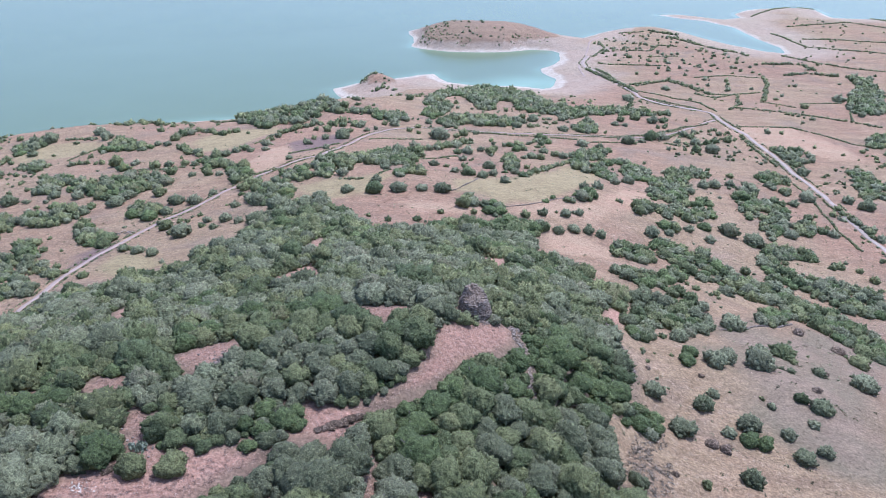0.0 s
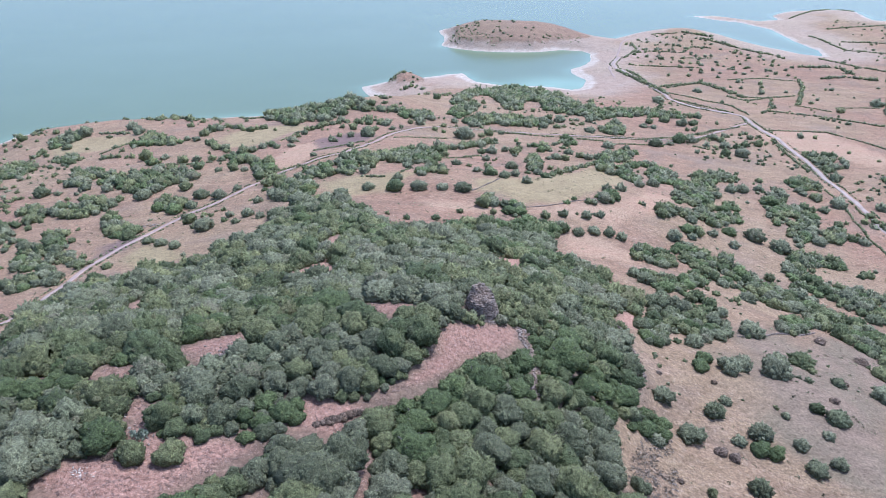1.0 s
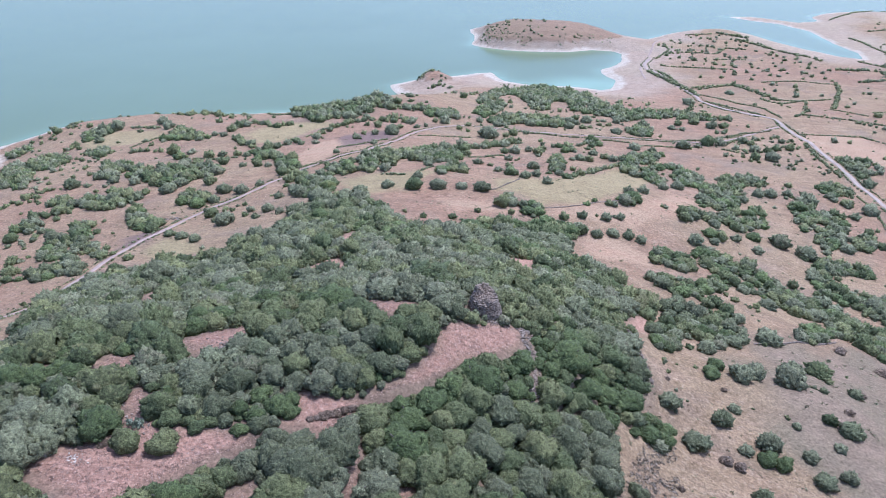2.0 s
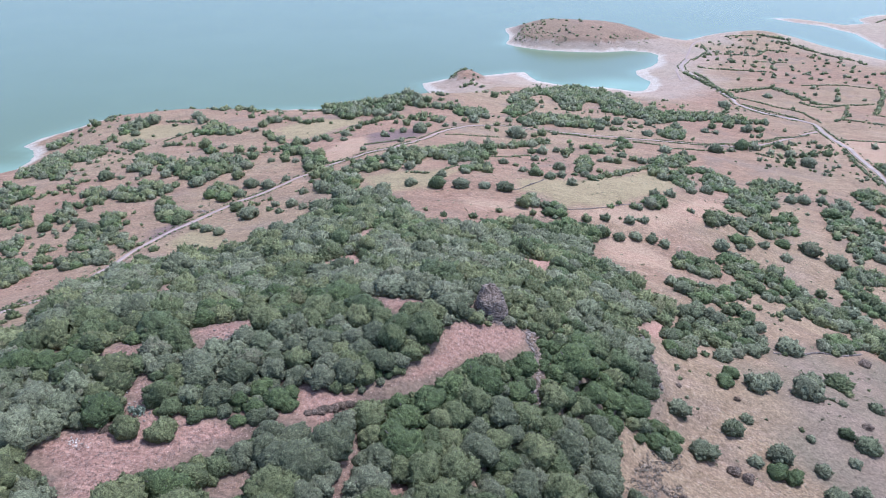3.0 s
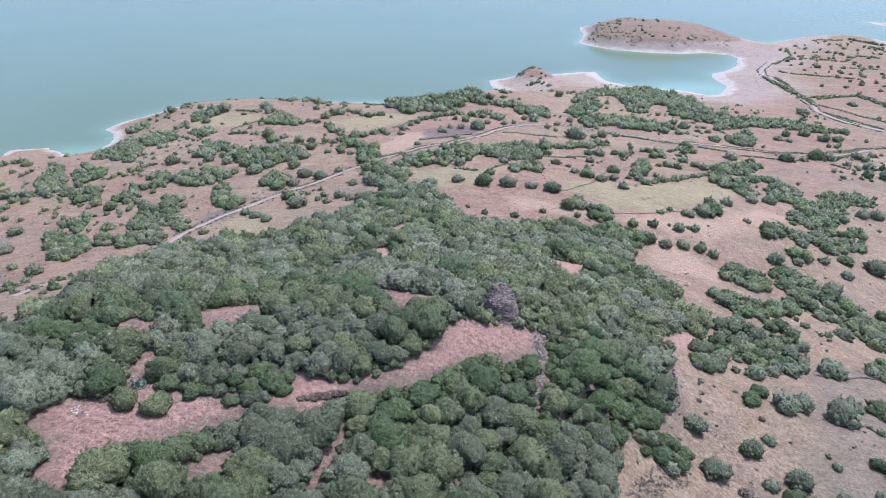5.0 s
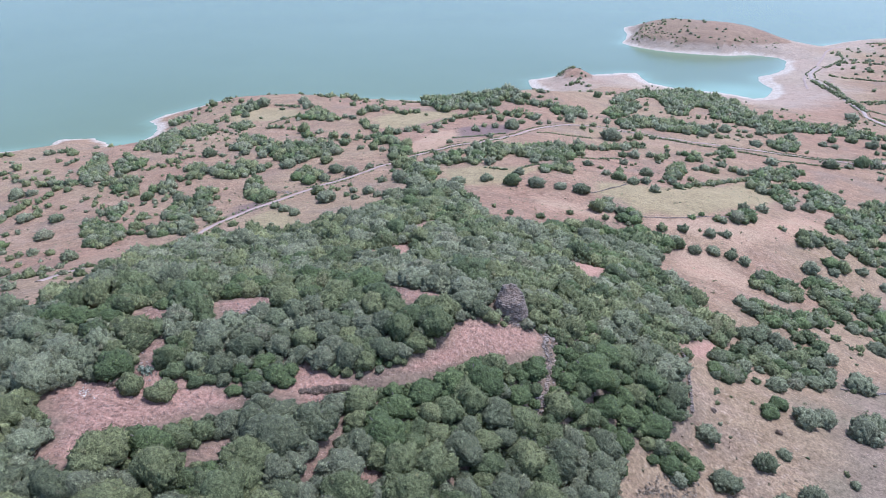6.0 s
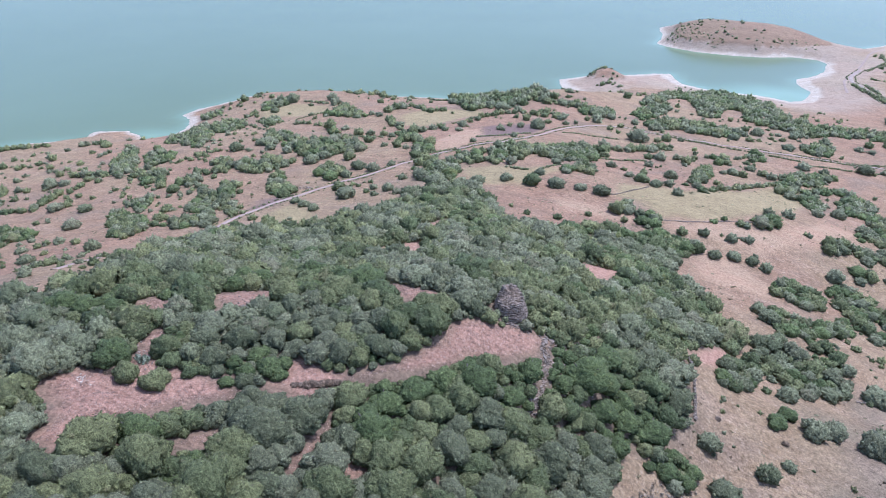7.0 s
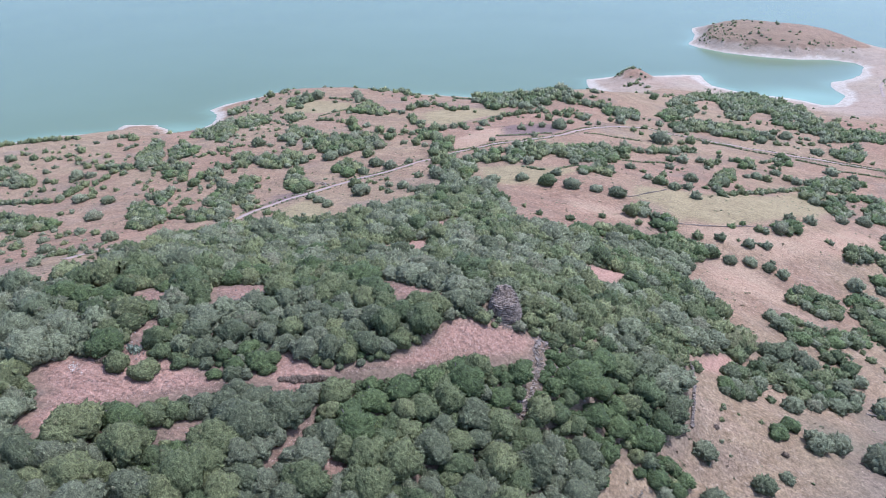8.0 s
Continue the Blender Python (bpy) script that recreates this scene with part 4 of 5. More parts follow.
RUBBLE = [
    (15.2, 121.5, 0.9, 1.8, 90, 0.42, "tan rubble of the fallen terrace wall"),
    (16.9, 113, 0.7, 2.2, 90, 0.42, "tan rubble of the fallen terrace wall"),
    (17.4, 106.5, 0.7, 2.2, 90, 0.45, "tan rubble of the fallen terrace wall"),
    (-49.1, 66.8, 0.9, 0.45, 40, 0.24, "heap of white limestone beside the path"),
    (20.5, 118.1, 2.2, 2.2, 90, 0.6, "grey boulders on the overgrown terrace"),
    (16.4, 123.7, 1.8, 1.2, 80, 0.6, "pale boulders at the end of the clearing"),
    (17.1, 104.2, 1, 1.2, 50, 0.6, "pale boulders below the terrace wall"),
    (-45.7, 75.2, 2.2, 1.6, 60, 0.35, "pale stones among prickly pears"),
    (-38.2, 100.3, 2.5, 1.2, 60, 0.4, "tumbled stones beside a broken wall"),
    (-137.2, 263.5, 3, 1.5, 40, 0.6, "tumbled stones beside the farm track"),
]
DEAD_SHRUBS = [(-54.3, 66.4, 2), (-17.3, 73.1, 1.4), (13.6, 100.6, 1.6), (18.1, 125.1, 1.5)]
PEARS = [(-42.3, 77.7, 1.5), (-44.2, 74.8, 1.3)]
GREY_SLOPE = [(40.7, 110.4), (48.3, 113.7), (46.4, 102.2), (43.1, 92.2), (31.5, 87), (37.1, 102.4)]

# ---- helpers for meshes ----
def mesh_object(name, verts, faces, material, parent=None, label=""):
    """One mesh object from vertices and faces, under a thing if one is given."""
    me = bpy.data.meshes.new(name)
    me.from_pydata(verts, [], faces)
    me.materials.append(material)
    ob = new(name, me)
    if parent is not None:
        ob.parent = parent
    if label:
        ob["label"] = label
    return ob


def quick_mesh(name, verts, faces, material, tint=None):
    """A mesh from arrays of equal faces (n x 3 or n x 4), quickly."""
    verts, faces = np.asarray(verts, np.float32), np.asarray(faces, np.int32)
    me = bpy.data.meshes.new(name)
    me.vertices.add(len(verts))
    me.vertices.foreach_set("co", verts.ravel())
    n, k = faces.shape
    me.loops.add(n * k)
    me.loops.foreach_set("vertex_index", faces.ravel())
    me.polygons.add(n)
    me.polygons.foreach_set("loop_start", np.arange(0, n * k, k, dtype=np.int32))
    me.update(calc_edges=True)
    me.materials.append(material)
    if tint is not None:
        me.attributes.new("tint", "FLOAT", "POINT").data.foreach_set("value", np.asarray(tint, np.float32))
    return me


def point_values(me, name, values):
    me.attributes.new(name, "FLOAT", "POINT").data.foreach_set("value", np.asarray(values, np.float32).ravel())


def axis(stops):
    """Grid lines: (from, to, step) pieces joined."""
    out = []
    for a, b, step in stops:
        out += list(np.arange(a, b, step))
    return np.array(out + [stops[-1][1]])


def at_ground(x, y):
    """Height of the ground sheet at places x, y."""
    i = np.clip(np.searchsorted(GX, x) - 1, 0, len(GX) - 2)
    j = np.clip(np.searchsorted(GY, y) - 1, 0, len(GY) - 2)
    u, v = (x - GX[i]) / (GX[i + 1] - GX[i]), (y - GY[j]) / (GY[j + 1] - GY[j])
    return (gz[j, i] * (1 - u) + gz[j, i + 1] * u) * (1 - v) + (gz[j + 1, i] * (1 - u) + gz[j + 1, i + 1] * u) * v


def tangle(px, py, s):
    """Smooth pseudo-random field between about -1 and 1, s metres across."""
    return (np.sin(px / s + 1.7 * np.sin(py / (1.3 * s) + 0.4)) + np.sin(py / (0.83 * s) + 1.9 * np.sin(px / (1.1 * s) + 2.1))) / 2


# ---- ground, lake, roads ----
GX = axis([(-2400, -700, 100), (-700, -440, 12), (-440, -130, 5), (-130, 130, 2.5), (130, 480, 5), (480, 760, 10), (760, 2400, 80)])
GY = axis([(-420, 0, 20), (0, 40, 8), (40, 260, 2.5), (260, 560, 5), (560, 1100, 5), (1100, 1320, 10), (1320, 2400, 90)])
gx, gy = np.meshgrid(GX, GY)
gz = height(gx, gy)
gd = inland(gx, gy)
idx = np.arange(gx.size).reshape(gx.shape)
quads = np.stack([idx[:-1, :-1], idx[:-1, 1:], idx[1:, 1:], idx[1:, :-1]], -1).reshape(-1, 4)
ground_me = quick_mesh("ground", np.stack([gx, gy, gz], -1).reshape(-1, 3), quads, GROUND)
ground_me.polygons.foreach_set("use_smooth", np.ones(len(quads), bool))


def soft_area(poly, edge):
    d = line_distance(gx, gy, poly, True)
    return smooth(-edge, edge, np.where(inside(gx, gy, poly), d, -d) + 0.8 * edge * tangle(gx, gy, 7.0))


meadow = np.zeros(gx.shape)
for poly in MEADOWS:
    meadow = np.maximum(meadow, soft_area(poly, 2.0))
meadow = np.maximum(meadow, 0.2 * smooth(885, 900, gy))
stubble = np.zeros(gx.shape)
for poly in STUBBLE:
    stubble = np.maximum(stubble, soft_area(poly, 2.0))
tilled = np.zeros(gx.shape)
for poly in TILLED:
    tilled = np.maximum(tilled, soft_area(poly, 2.0))
tilled = np.maximum(tilled, 0.32 * smooth(885, 905, gy) * smooth(190, 130, gx))
litter = soft_area(FOREST, 6.0)
russet = np.zeros(gx.shape)
for poly in CLEARINGS:
    russet = np.maximum(russet, soft_area(poly, 1.1))
litter = litter * (1 - russet)
point_values(ground_me, "pasture", 0.8 * soft_area(PASTURE, 9.0))
point_values(ground_me, "meadow", 0.9 * meadow)
point_values(ground_me, "stubble", 0.95 * stubble)
point_values(ground_me, "tilled", 0.8 * tilled)
point_values(ground_me, "russet", 0.88 * russet)
point_values(ground_me, "litter", 0.55 * litter)
strand = 4.5 + 6.0 * smooth(600, 680, gy) * smooth(880, 830, gy) * smooth(300, 100, gx) - 3.8 * np.exp(-((gx + 240) / 90) ** 4 - ((gy - 585) / 45) ** 4)
sandy = 1 - smooth(strand, 1.2 * strand, gd + 2.5 * tangle(gx, gy, 11.0))
flats = (1 - smooth(35, 90, gd + 9 * tangle(gx, gy, 21.0))) * smooth(610, 670, gy) * 0.42 * (gz < 9)
point_values(ground_me, "beach", np.maximum(sandy, flats))
ground = tagged(new("ground", ground_me), "dry reddish pasture hillside falling to the lake shore", "ground", kind="structure")

WX = axis([(-4800, -600, 300), (-600, 760, 10), (760, 4800, 300)])
WY = axis([(-1200, 280, 60), (280, 1320, 10), (1320, 4900, 300)])
wx, wy = np.meshgrid(WX, WY)
wd = -inland(wx, wy)
idx = np.arange(wx.size).reshape(wx.shape)
quads = np.stack([idx[:-1, :-1], idx[:-1, 1:], idx[1:, 1:], idx[1:, :-1]], -1).reshape(-1, 4)
lake_me = quick_mesh("lake", np.stack([wx, wy, 0 * wx], -1).reshape(-1, 3), quads, WATER)
point_values(lake_me, "shoal", np.exp(-np.maximum(wd, 0) / 7.0) * (0.30 + 0.25 * tangle(wx, wy, 45.0)) + 0.5 * np.exp(-((wx - 95) / 45) ** 2 - ((wy - 735) / 28) ** 2) + 0.35 * np.exp(-((wx + 375) / 22) ** 2 - ((wy - 412) / 14) ** 2))
tagged(new("lake", lake_me), "calm turquoise-green reservoir water with milky shallows", "lake", kind="structure")


def ribbon(name, pts, wide, label, material, lift=0.08):
    """A road draped over the ground."""
    pts = np.asarray(pts, float)
    seg = np.hypot(*np.diff(pts, axis=0).T)
    s = np.r_[0, np.cumsum(seg)]
    fine = np.arange(0, s[-1], 2.0)
    px, py = np.interp(fine, s, pts[:, 0]), np.interp(fine, s, pts[:, 1])
    for _ in range(6):
        px[1:-1], py[1:-1] = (px[:-2] + 2 * px[1:-1] + px[2:]) / 4, (py[:-2] + 2 * py[1:-1] + py[2:]) / 4
    tx, ty = np.gradient(px), np.gradient(py)
    ln = np.hypot(tx, ty)
    nx, ny = -ty / ln, tx / ln
    rows = []
    for k, f in enumerate((-0.5, -0.42, -0.2, 0.0, 0.2, 0.42, 0.5)):
        w = wide * f * (1 + 0.10 * np.sin(fine / 7.0 + k) + 0.06 * np.sin(fine / 2.7 + 2 * k))
        qx, qy = px + nx * w, py + ny * w
        rows.append(np.stack([qx, qy, height(qx, qy) + (lift if 0 < k < 6 else -0.25)], -1))
    v = np.stack(rows, 1)
    i = np.arange(v.shape[0] * 7).reshape(-1, 7)
    f = np.stack([i[:-1, :-1], i[1:, :-1], i[1:, 1:], i[:-1, 1:]], -1).reshape(-1, 4)
    me = quick_mesh(name, v.reshape(-1, 3), f[:, ::-1], material)
    return tagged(new(name, me), label, "road", kind="structure")


ribbon("road_1", ROAD, 3.5, "pale gravel country road between hedges", GRAVEL, 0.25)
ribbon("road_2", TRACK, 2.0, "pale dirt farm track across dry pasture", DIRT, 0.18)

ribbon("road_3", SHORE_PATH, 2.4, "pale dirt path across the dry shore flats", DIRT, 0.18)

# ---- trees ----
def crown_swells(rng):
    """The broad swells (x, y, z, radius) that a spreading crown of radius and height about 1 is made of."""
    turn = rng.uniform(0, 6.28)
    swells = [(0.10 * math.cos(turn), 0.10 * math.sin(turn), 0.50, 0.50)]
    for k in range(6):
        a = turn + 1.05 * k + rng.uniform(-0.35, 0.35)
        d = rng.uniform(0.42, 0.68)
        swells.append((d * math.cos(a), d * math.sin(a), rng.uniform(0.20, 0.50), rng.uniform(0.28, 0.42)))
    return np.array(swells)


def skin_reach(lobes, way):
    """How far the heap of lobes reaches from low in its middle, along each unit direction."""
    heart = np.array((0, 0, 0.08))
    c = lobes[:, :3] - heart
    along_ = way @ c.T
    room = along_ ** 2 - (c ** 2).sum(1)[None] + lobes[None, :, 3] ** 2
    far_ = np.where(room > 0, along_ + np.sqrt(np.maximum(room, 0)), 0.0)
    return np.maximum(far_.max(1), 0.64 * far_.max(1).mean())


def crown_mass(rng, lobes, rings, sides):
    """The closed, lumpy mass of the crown, down to the ground: vertices and triangles."""
    way = [(0, 0, 1.0)]
    for j in range(1, rings + 1):
        a = 0.52 * math.pi * j / rings
        way += [(math.sin(a) * math.cos(b), math.sin(a) * math.sin(b), math.cos(a)) for b in 2 * math.pi * (np.arange(sides) + 0.5 * (j % 2)) / sides]
    way = np.array(way)
    v = way * (skin_reach(lobes, way) * rng.uniform(0.96, 1.0, len(way)))[:, None] + (0, 0, 0.08)
    v[-sides:, 2] = 0.0
    f = [(0, 1 + k, 1 + (k + 1) % sides) for k in range(sides)]
    for j in range(rings - 1):
        o = 1 + j * sides
        for k in range(sides):
            k2 = (k + 1) % sides
            f += [(o + k, o + sides + k, o + sides + k2), (o + k, o + sides + k2, o + k2)]
    return v, np.array(f)


def leaf_cards(rng, pts, nrm, size):
    """Small bent leaf sprays, two triangles each, lying loosely over the skin."""
    n = len(pts)
    d = nrm + rng.normal(scale=0.38, size=(n, 3))
    d /= np.linalg.norm(d, axis=1)[:, None]
    a = np.cross(d, rng.normal(size=(n, 3)))
    a /= np.linalg.norm(a, axis=1)[:, None]
    b = np.cross(d, a)
    s = (size * rng.uniform(0.6, 1.4, n))[:, None]
    bend = d * s * 0.30
    v = np.stack([pts - a * s * 0.75, pts - b * s * 0.5 + bend, pts + a * s * 0.75, pts + b * s * 0.5 + bend], 1)
    i = np.arange(n)[:, None] * 4
    f = np.concatenate([i + [0, 1, 2], i + [0, 2, 3]], 0)
    return v.reshape(-1, 3), f


def leaf_clumps(rng, pts, out, size):
    """Rounded clumps of foliage sitting on the mass of the crown, six triangles each."""
    n = len(pts)
    a = np.cross(out, rng.normal(size=(n, 3)))
    a /= np.linalg.norm(a, axis=1)[:, None] + 1e-6
    b = np.cross(out, a)
    s = (size * rng.uniform(0.65, 1.35, n))[:, None]
    v = [pts + s * ((a * math.cos(w) + b * math.sin(w)) * rng.uniform(0.70, 1.15, (n, 1)) - 0.45 * out) for w in np.arange(6) * math.pi / 3]
    v = np.stack(v + [pts + out * s * rng.uniform(0.85, 1.25, (n, 1))], 1)
    i = np.arange(n)[:, None] * 7
    f = np.concatenate([i + [k, (k + 1) % 6, 6] for k in range(6)], 0)
    return v.reshape(-1, 3), f


def crown_shape(seed, n_clumps, flat, n_cards, card, rings, sides):
    """A crown of radius about 1 on z = 0: vertices, triangles and how many of these are sprays.
    A lumpy mass, covered in rounded clumps, with loose sprays between them; flat: its height."""
    rng = np.random.default_rng(seed)
    swells = crown_swells(rng)
    cv, cf = crown_mass(rng, swells, rings, sides)
    k = np.arange(n_clumps)
    up = np.clip(1 - (k + 0.5) / max(n_clumps, 1) * 0.97 + rng.normal(0, 0.02, n_clumps), 0.02, 1)
    turn = 2.39996 * k + rng.normal(0, 0.22, n_clumps)
    flat_ = np.sqrt(1 - up ** 2)
    way = np.stack([flat_ * np.cos(turn), flat_ * np.sin(turn), up], -1)
    size = 1.12 / math.sqrt(max(n_clumps, 1))
    p = way * (skin_reach(swells, way) * rng.uniform(0.88, 0.97, n_clumps))[:, None] + (0, 0, 0.08)
    bv, bf = leaf_clumps(rng, p, way, size)
    loose = rng.normal(size=(n_cards, 3))
    loose[:, 2] = np.abs(loose[:, 2]) * 0.9
    loose /= np.linalg.norm(loose, axis=1)[:, None]
    p = loose * (skin_reach(swells, loose) * rng.uniform(0.97, 1.10, n_cards))[:, None] + (0, 0, 0.08)
    v, f = leaf_cards(rng, p, loose, card)
    vs = np.r_[v, bv, cv] * (1, 1, flat)
    return vs, np.r_[f, bf + len(v), cf + len(v) + len(bv)], len(f)


def limb(rng, a, b, r0, r1, sides=4):
    """A tapered, slightly crooked limb from a to b: vertices and quads."""
    a, b = np.array(a, float), np.array(b, float)
    vs, fs = [], []
    for j in range(4):
        s = j / 3
        c = a + (b - a) * s + rng.normal(scale=0.06 * np.linalg.norm(b - a), size=3) * (0 < j < 3)
        r = r0 + (r1 - r0) * s
        vs += [c + (r * math.cos(2 * math.pi * k / sides), r * math.sin(2 * math.pi * k / sides), 0) for k in range(sides)]
    for j in range(3):
        for k in range(sides):
            o, k2 = j * sides, (k + 1) % sides
            fs.append((o + k, o + k2, o + sides + k2, o + sides + k))
    return np.array(vs), np.array(fs)


def trunk_mesh(name, seed):
    """A short trunk that forks into three limbs, for a crown of radius 1."""
    rng = np.random.default_rng(seed)
    parts = [limb(rng, (0, 0, -0.25), (0.03, 0.02, 0.32), 0.085, 0.06)]
    for k in range(3):
        a = 2.1 * k + rng.uniform(-0.4, 0.4)
        parts.append(limb(rng, (0.03, 0.02, 0.30), (0.42 * math.cos(a), 0.42 * math.sin(a), 0.72), 0.045, 0.02))
    vs, fs, base = [], [], 0
    for v, f in parts:
        vs.append(v)
        fs.append(f + base)
        base += len(v)
    return quick_mesh(name, np.concatenate(vs), np.concatenate(fs), BARK)


# name, leaves, label, clumps, flatness, sprays, spray size
KINDS = {
    "olive": ("wild_olive_tree", OLIVE, "grey-green wild olive tree with a dense rounded crown", 150, 0.98, 120, 0.040),
    "oak": ("holm_oak_tree", OAK, "dark green holm oak tree with a lumpy crown", 140, 1.04, 120, 0.042),
    "mastic": ("mastic_shrub", MASTIC, "bright green mastic shrub growing close to the ground", 135, 0.86, 120, 0.040),
    "dry": ("dry_shrub", DRY, "brown half-dry thorn shrub on bare ground", 40, 0.66, 420, 0.080),
}
VARIANTS = 8
crowns, trunks = {}, []
for number, (kind, (_, leaves, _, clumps, flat, cards, card)) in enumerate(KINDS.items()):
    crowns[kind] = []
    for k in range(VARIANTS):
        v, f, sprays = crown_shape(100 * number + k, clumps, flat, cards, card, 6, 15)
        me = quick_mesh("crown", v, f, leaves)
        me.polygons.foreach_set("use_smooth", np.arange(len(f)) >= sprays)
        crowns[kind].append(me)
for k in range(4):
    trunks.append(trunk_mesh("trunk", 900 + k))


def plant(kind, x, y, r, rng, squash=1.0):
    """One tree as a thing: an Empty at its foot with trunk and crown."""
    name, _, label, *_ = KINDS[kind]
    tree = tagged(new(name), label, "shrub" if kind in ("mastic", "dry") else "tree", KINDS[kind][0].replace("_", " ") + "s on the hill")
    tree.empty_display_size = 0.5
    z = at_ground(x, y)
    tree.matrix_world = Matrix.LocRotScale((x, y, z - 0.05), Euler((0, 0, rng.uniform(0, 6.28))), (r, r * rng.uniform(0.85, 1.15), r * rng.uniform(0.9, 1.3) * squash))
    new("trunk", trunks[int(rng.integers(4))]).parent = tree
    new("crown", crowns[kind][int(rng.integers(VARIANTS))]).parent = tree
    return tree


def thicket(name, label, spots, shapes, material, category="trees"):
    """Many far trees in one mesh: spots of (x, y, radius), shapes of (vertices, triangles)."""
    rng = np.random.default_rng(len(spots))
    vs, fs, tints, soft, base = [], [], [], [], 0
    ground_z = at_ground(*np.array(spots).reshape(-1, 3)[:, :2].T)
    for (x, y, r), z in zip(spots, ground_z):
        v, f, sprays = shapes[int(rng.integers(len(shapes)))]
        a = rng.uniform(0, 6.28)
        c, s = math.cos(a), math.sin(a)
        h = r * rng.uniform(0.85, 1.25)
        vs.append(np.stack([r * (c * v[:, 0] - s * v[:, 1]) + x, r * (s * v[:, 0] + c * v[:, 1]) + y, h * v[:, 2] + z - 0.1], -1))
        fs.append(f + base)
        soft.append(np.arange(len(f)) >= sprays)
        tints.append(np.full(len(v), rng.uniform(0, 1)))
        base += len(v)
    if not vs:
        return None
    me = quick_mesh(name, np.concatenate(vs), np.concatenate(fs), material, np.concatenate(tints))
    me.polygons.foreach_set("use_smooth", np.concatenate(soft))
    return tagged(new(name, me), label, category, kind="stuff")


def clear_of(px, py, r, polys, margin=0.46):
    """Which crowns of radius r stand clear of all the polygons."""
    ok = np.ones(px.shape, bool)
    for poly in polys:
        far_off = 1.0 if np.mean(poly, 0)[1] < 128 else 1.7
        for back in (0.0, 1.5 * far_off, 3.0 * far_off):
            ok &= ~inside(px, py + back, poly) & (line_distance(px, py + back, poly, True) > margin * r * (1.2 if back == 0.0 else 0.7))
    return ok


def fill(poly, r, rng, spacing, keep_off=(), res=(), inset=0.0):
    """Crowns (x, y, radius) scattered over a polygon, none too near another or one of res."""
    poly = np.asarray(poly, float)
    res = np.array(res, float).reshape(-1, 3)
    (x0, y0), (x1, y1) = poly.min(0), poly.max(0)
    n = int(6 * (x1 - x0) * (y1 - y0) / (r * r)) + 12
    px, py = rng.uniform(x0, x1, n), rng.uniform(y0, y1, n)
    pr = np.clip(rng.normal(r, 0.24 * r, n), 0.5 * r, 1.55 * r)
    ok = inside(px, py, poly) & (line_distance(px, py, poly, True) > inset * pr) & (line_distance(px, py, TRACK) > pr + 1.2) & (line_distance(px, py, ROAD) > pr + 2.0)
    if len(keep_off):
        ok &= clear_of(px, py, pr, keep_off)
    for x, y, c in zip(px[ok], py[ok], pr[ok]):
        if not len(res) or np.all((res[:, 0] - x) ** 2 + (res[:, 1] - y) ** 2 > (spacing * (res[:, 2] + c)) ** 2):
            res = np.vstack([res, (x, y, c)])
    return [tuple(v) for v in res]


def along(pts, r, rng):
    """Crowns strung along a hedge."""
    pts = np.asarray(pts, float)
    s = np.r_[0, np.cumsum(np.hypot(*np.diff(pts, axis=0).T))]
    res, d = [], 0.0
    while d < s[-1]:
        c = r * rng.uniform(0.65, 1.25)
        if rng.uniform() > 0.10:
            res.append((np.interp(d, s, pts[:, 0]) + rng.normal(0, 0.35 * r), np.interp(d, s, pts[:, 1]) + rng.normal(0, 0.35 * r), c))
        d += c * rng.uniform(0.8, 1.5)
    return res


# every tree: x, y, crown radius, kind
wood = np.random.default_rng(11)
TREES = []
for trees, kind in ((LONE_OLIVES, "olive"), (LONE_OAKS, "oak"), (LONE_MASTIC, "mastic"), (LONE_DRY, "dry")):
    TREES += [(x, y, (1.1 if y > 140 else 1.0) * r, kind) for x, y, r in trees]
lone = np.array([t[:3] for t in TREES])
TERRACE = [(14.4, 121), (16.2, 121), (17.4, 112), (16.4, 112)]
LEDGE = [(16.4, 112), (17.8, 112), (18.0, 104), (16.8, 104)]
WALL_STRIP = [(44.2, 156.4), (46.8, 147), (47.4, 132.8), (45.8, 132.8), (44.4, 147), (42.6, 156.4)]
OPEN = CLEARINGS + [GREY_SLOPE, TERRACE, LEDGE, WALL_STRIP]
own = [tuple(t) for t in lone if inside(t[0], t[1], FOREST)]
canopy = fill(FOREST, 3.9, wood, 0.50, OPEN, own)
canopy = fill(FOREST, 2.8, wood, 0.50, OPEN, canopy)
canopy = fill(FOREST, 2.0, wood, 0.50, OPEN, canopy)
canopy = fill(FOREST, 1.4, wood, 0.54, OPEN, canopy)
for x, y, r in canopy[len(own):]:
    if (x - TOWER[0]) ** 2 + (y - TOWER[1]) ** 2 > (0.5 * r + 3.2) ** 2:
        patch = tangle(np.array(x), np.array(y), 9.0) + wood.normal(0, 0.45) + (0.4 if x > 12 else 0.0)
        TREES.append((x, y, r, "mastic" if patch > 0.95 else "oak" if patch > 0.05 else "olive"))
for poly, r in WOODS:
    for x, y, c in fill(poly, r * (1.1 if np.mean(poly, 0)[1] < 330 else 1.2 if np.mean(poly, 0)[1] < 430 else 1.35), wood, 0.56, inset=0.1):
        if tangle(np.array(x), np.array(y), 6.0) > -0.75 + 0.3 * wood.normal() or y < 230:
            TREES.append((x, y, c, ("olive", "olive", "oak", "oak", "mastic")[int(wood.integers(5))]))
for line, r in HEDGES:
    TREES += [(x, y, c, ("olive", "oak", "oak")[int(wood.integers(3))]) for x, y, c in along(line, (1.2 if np.mean(line, 0)[1] < 520 else 1.0) * r, wood)]
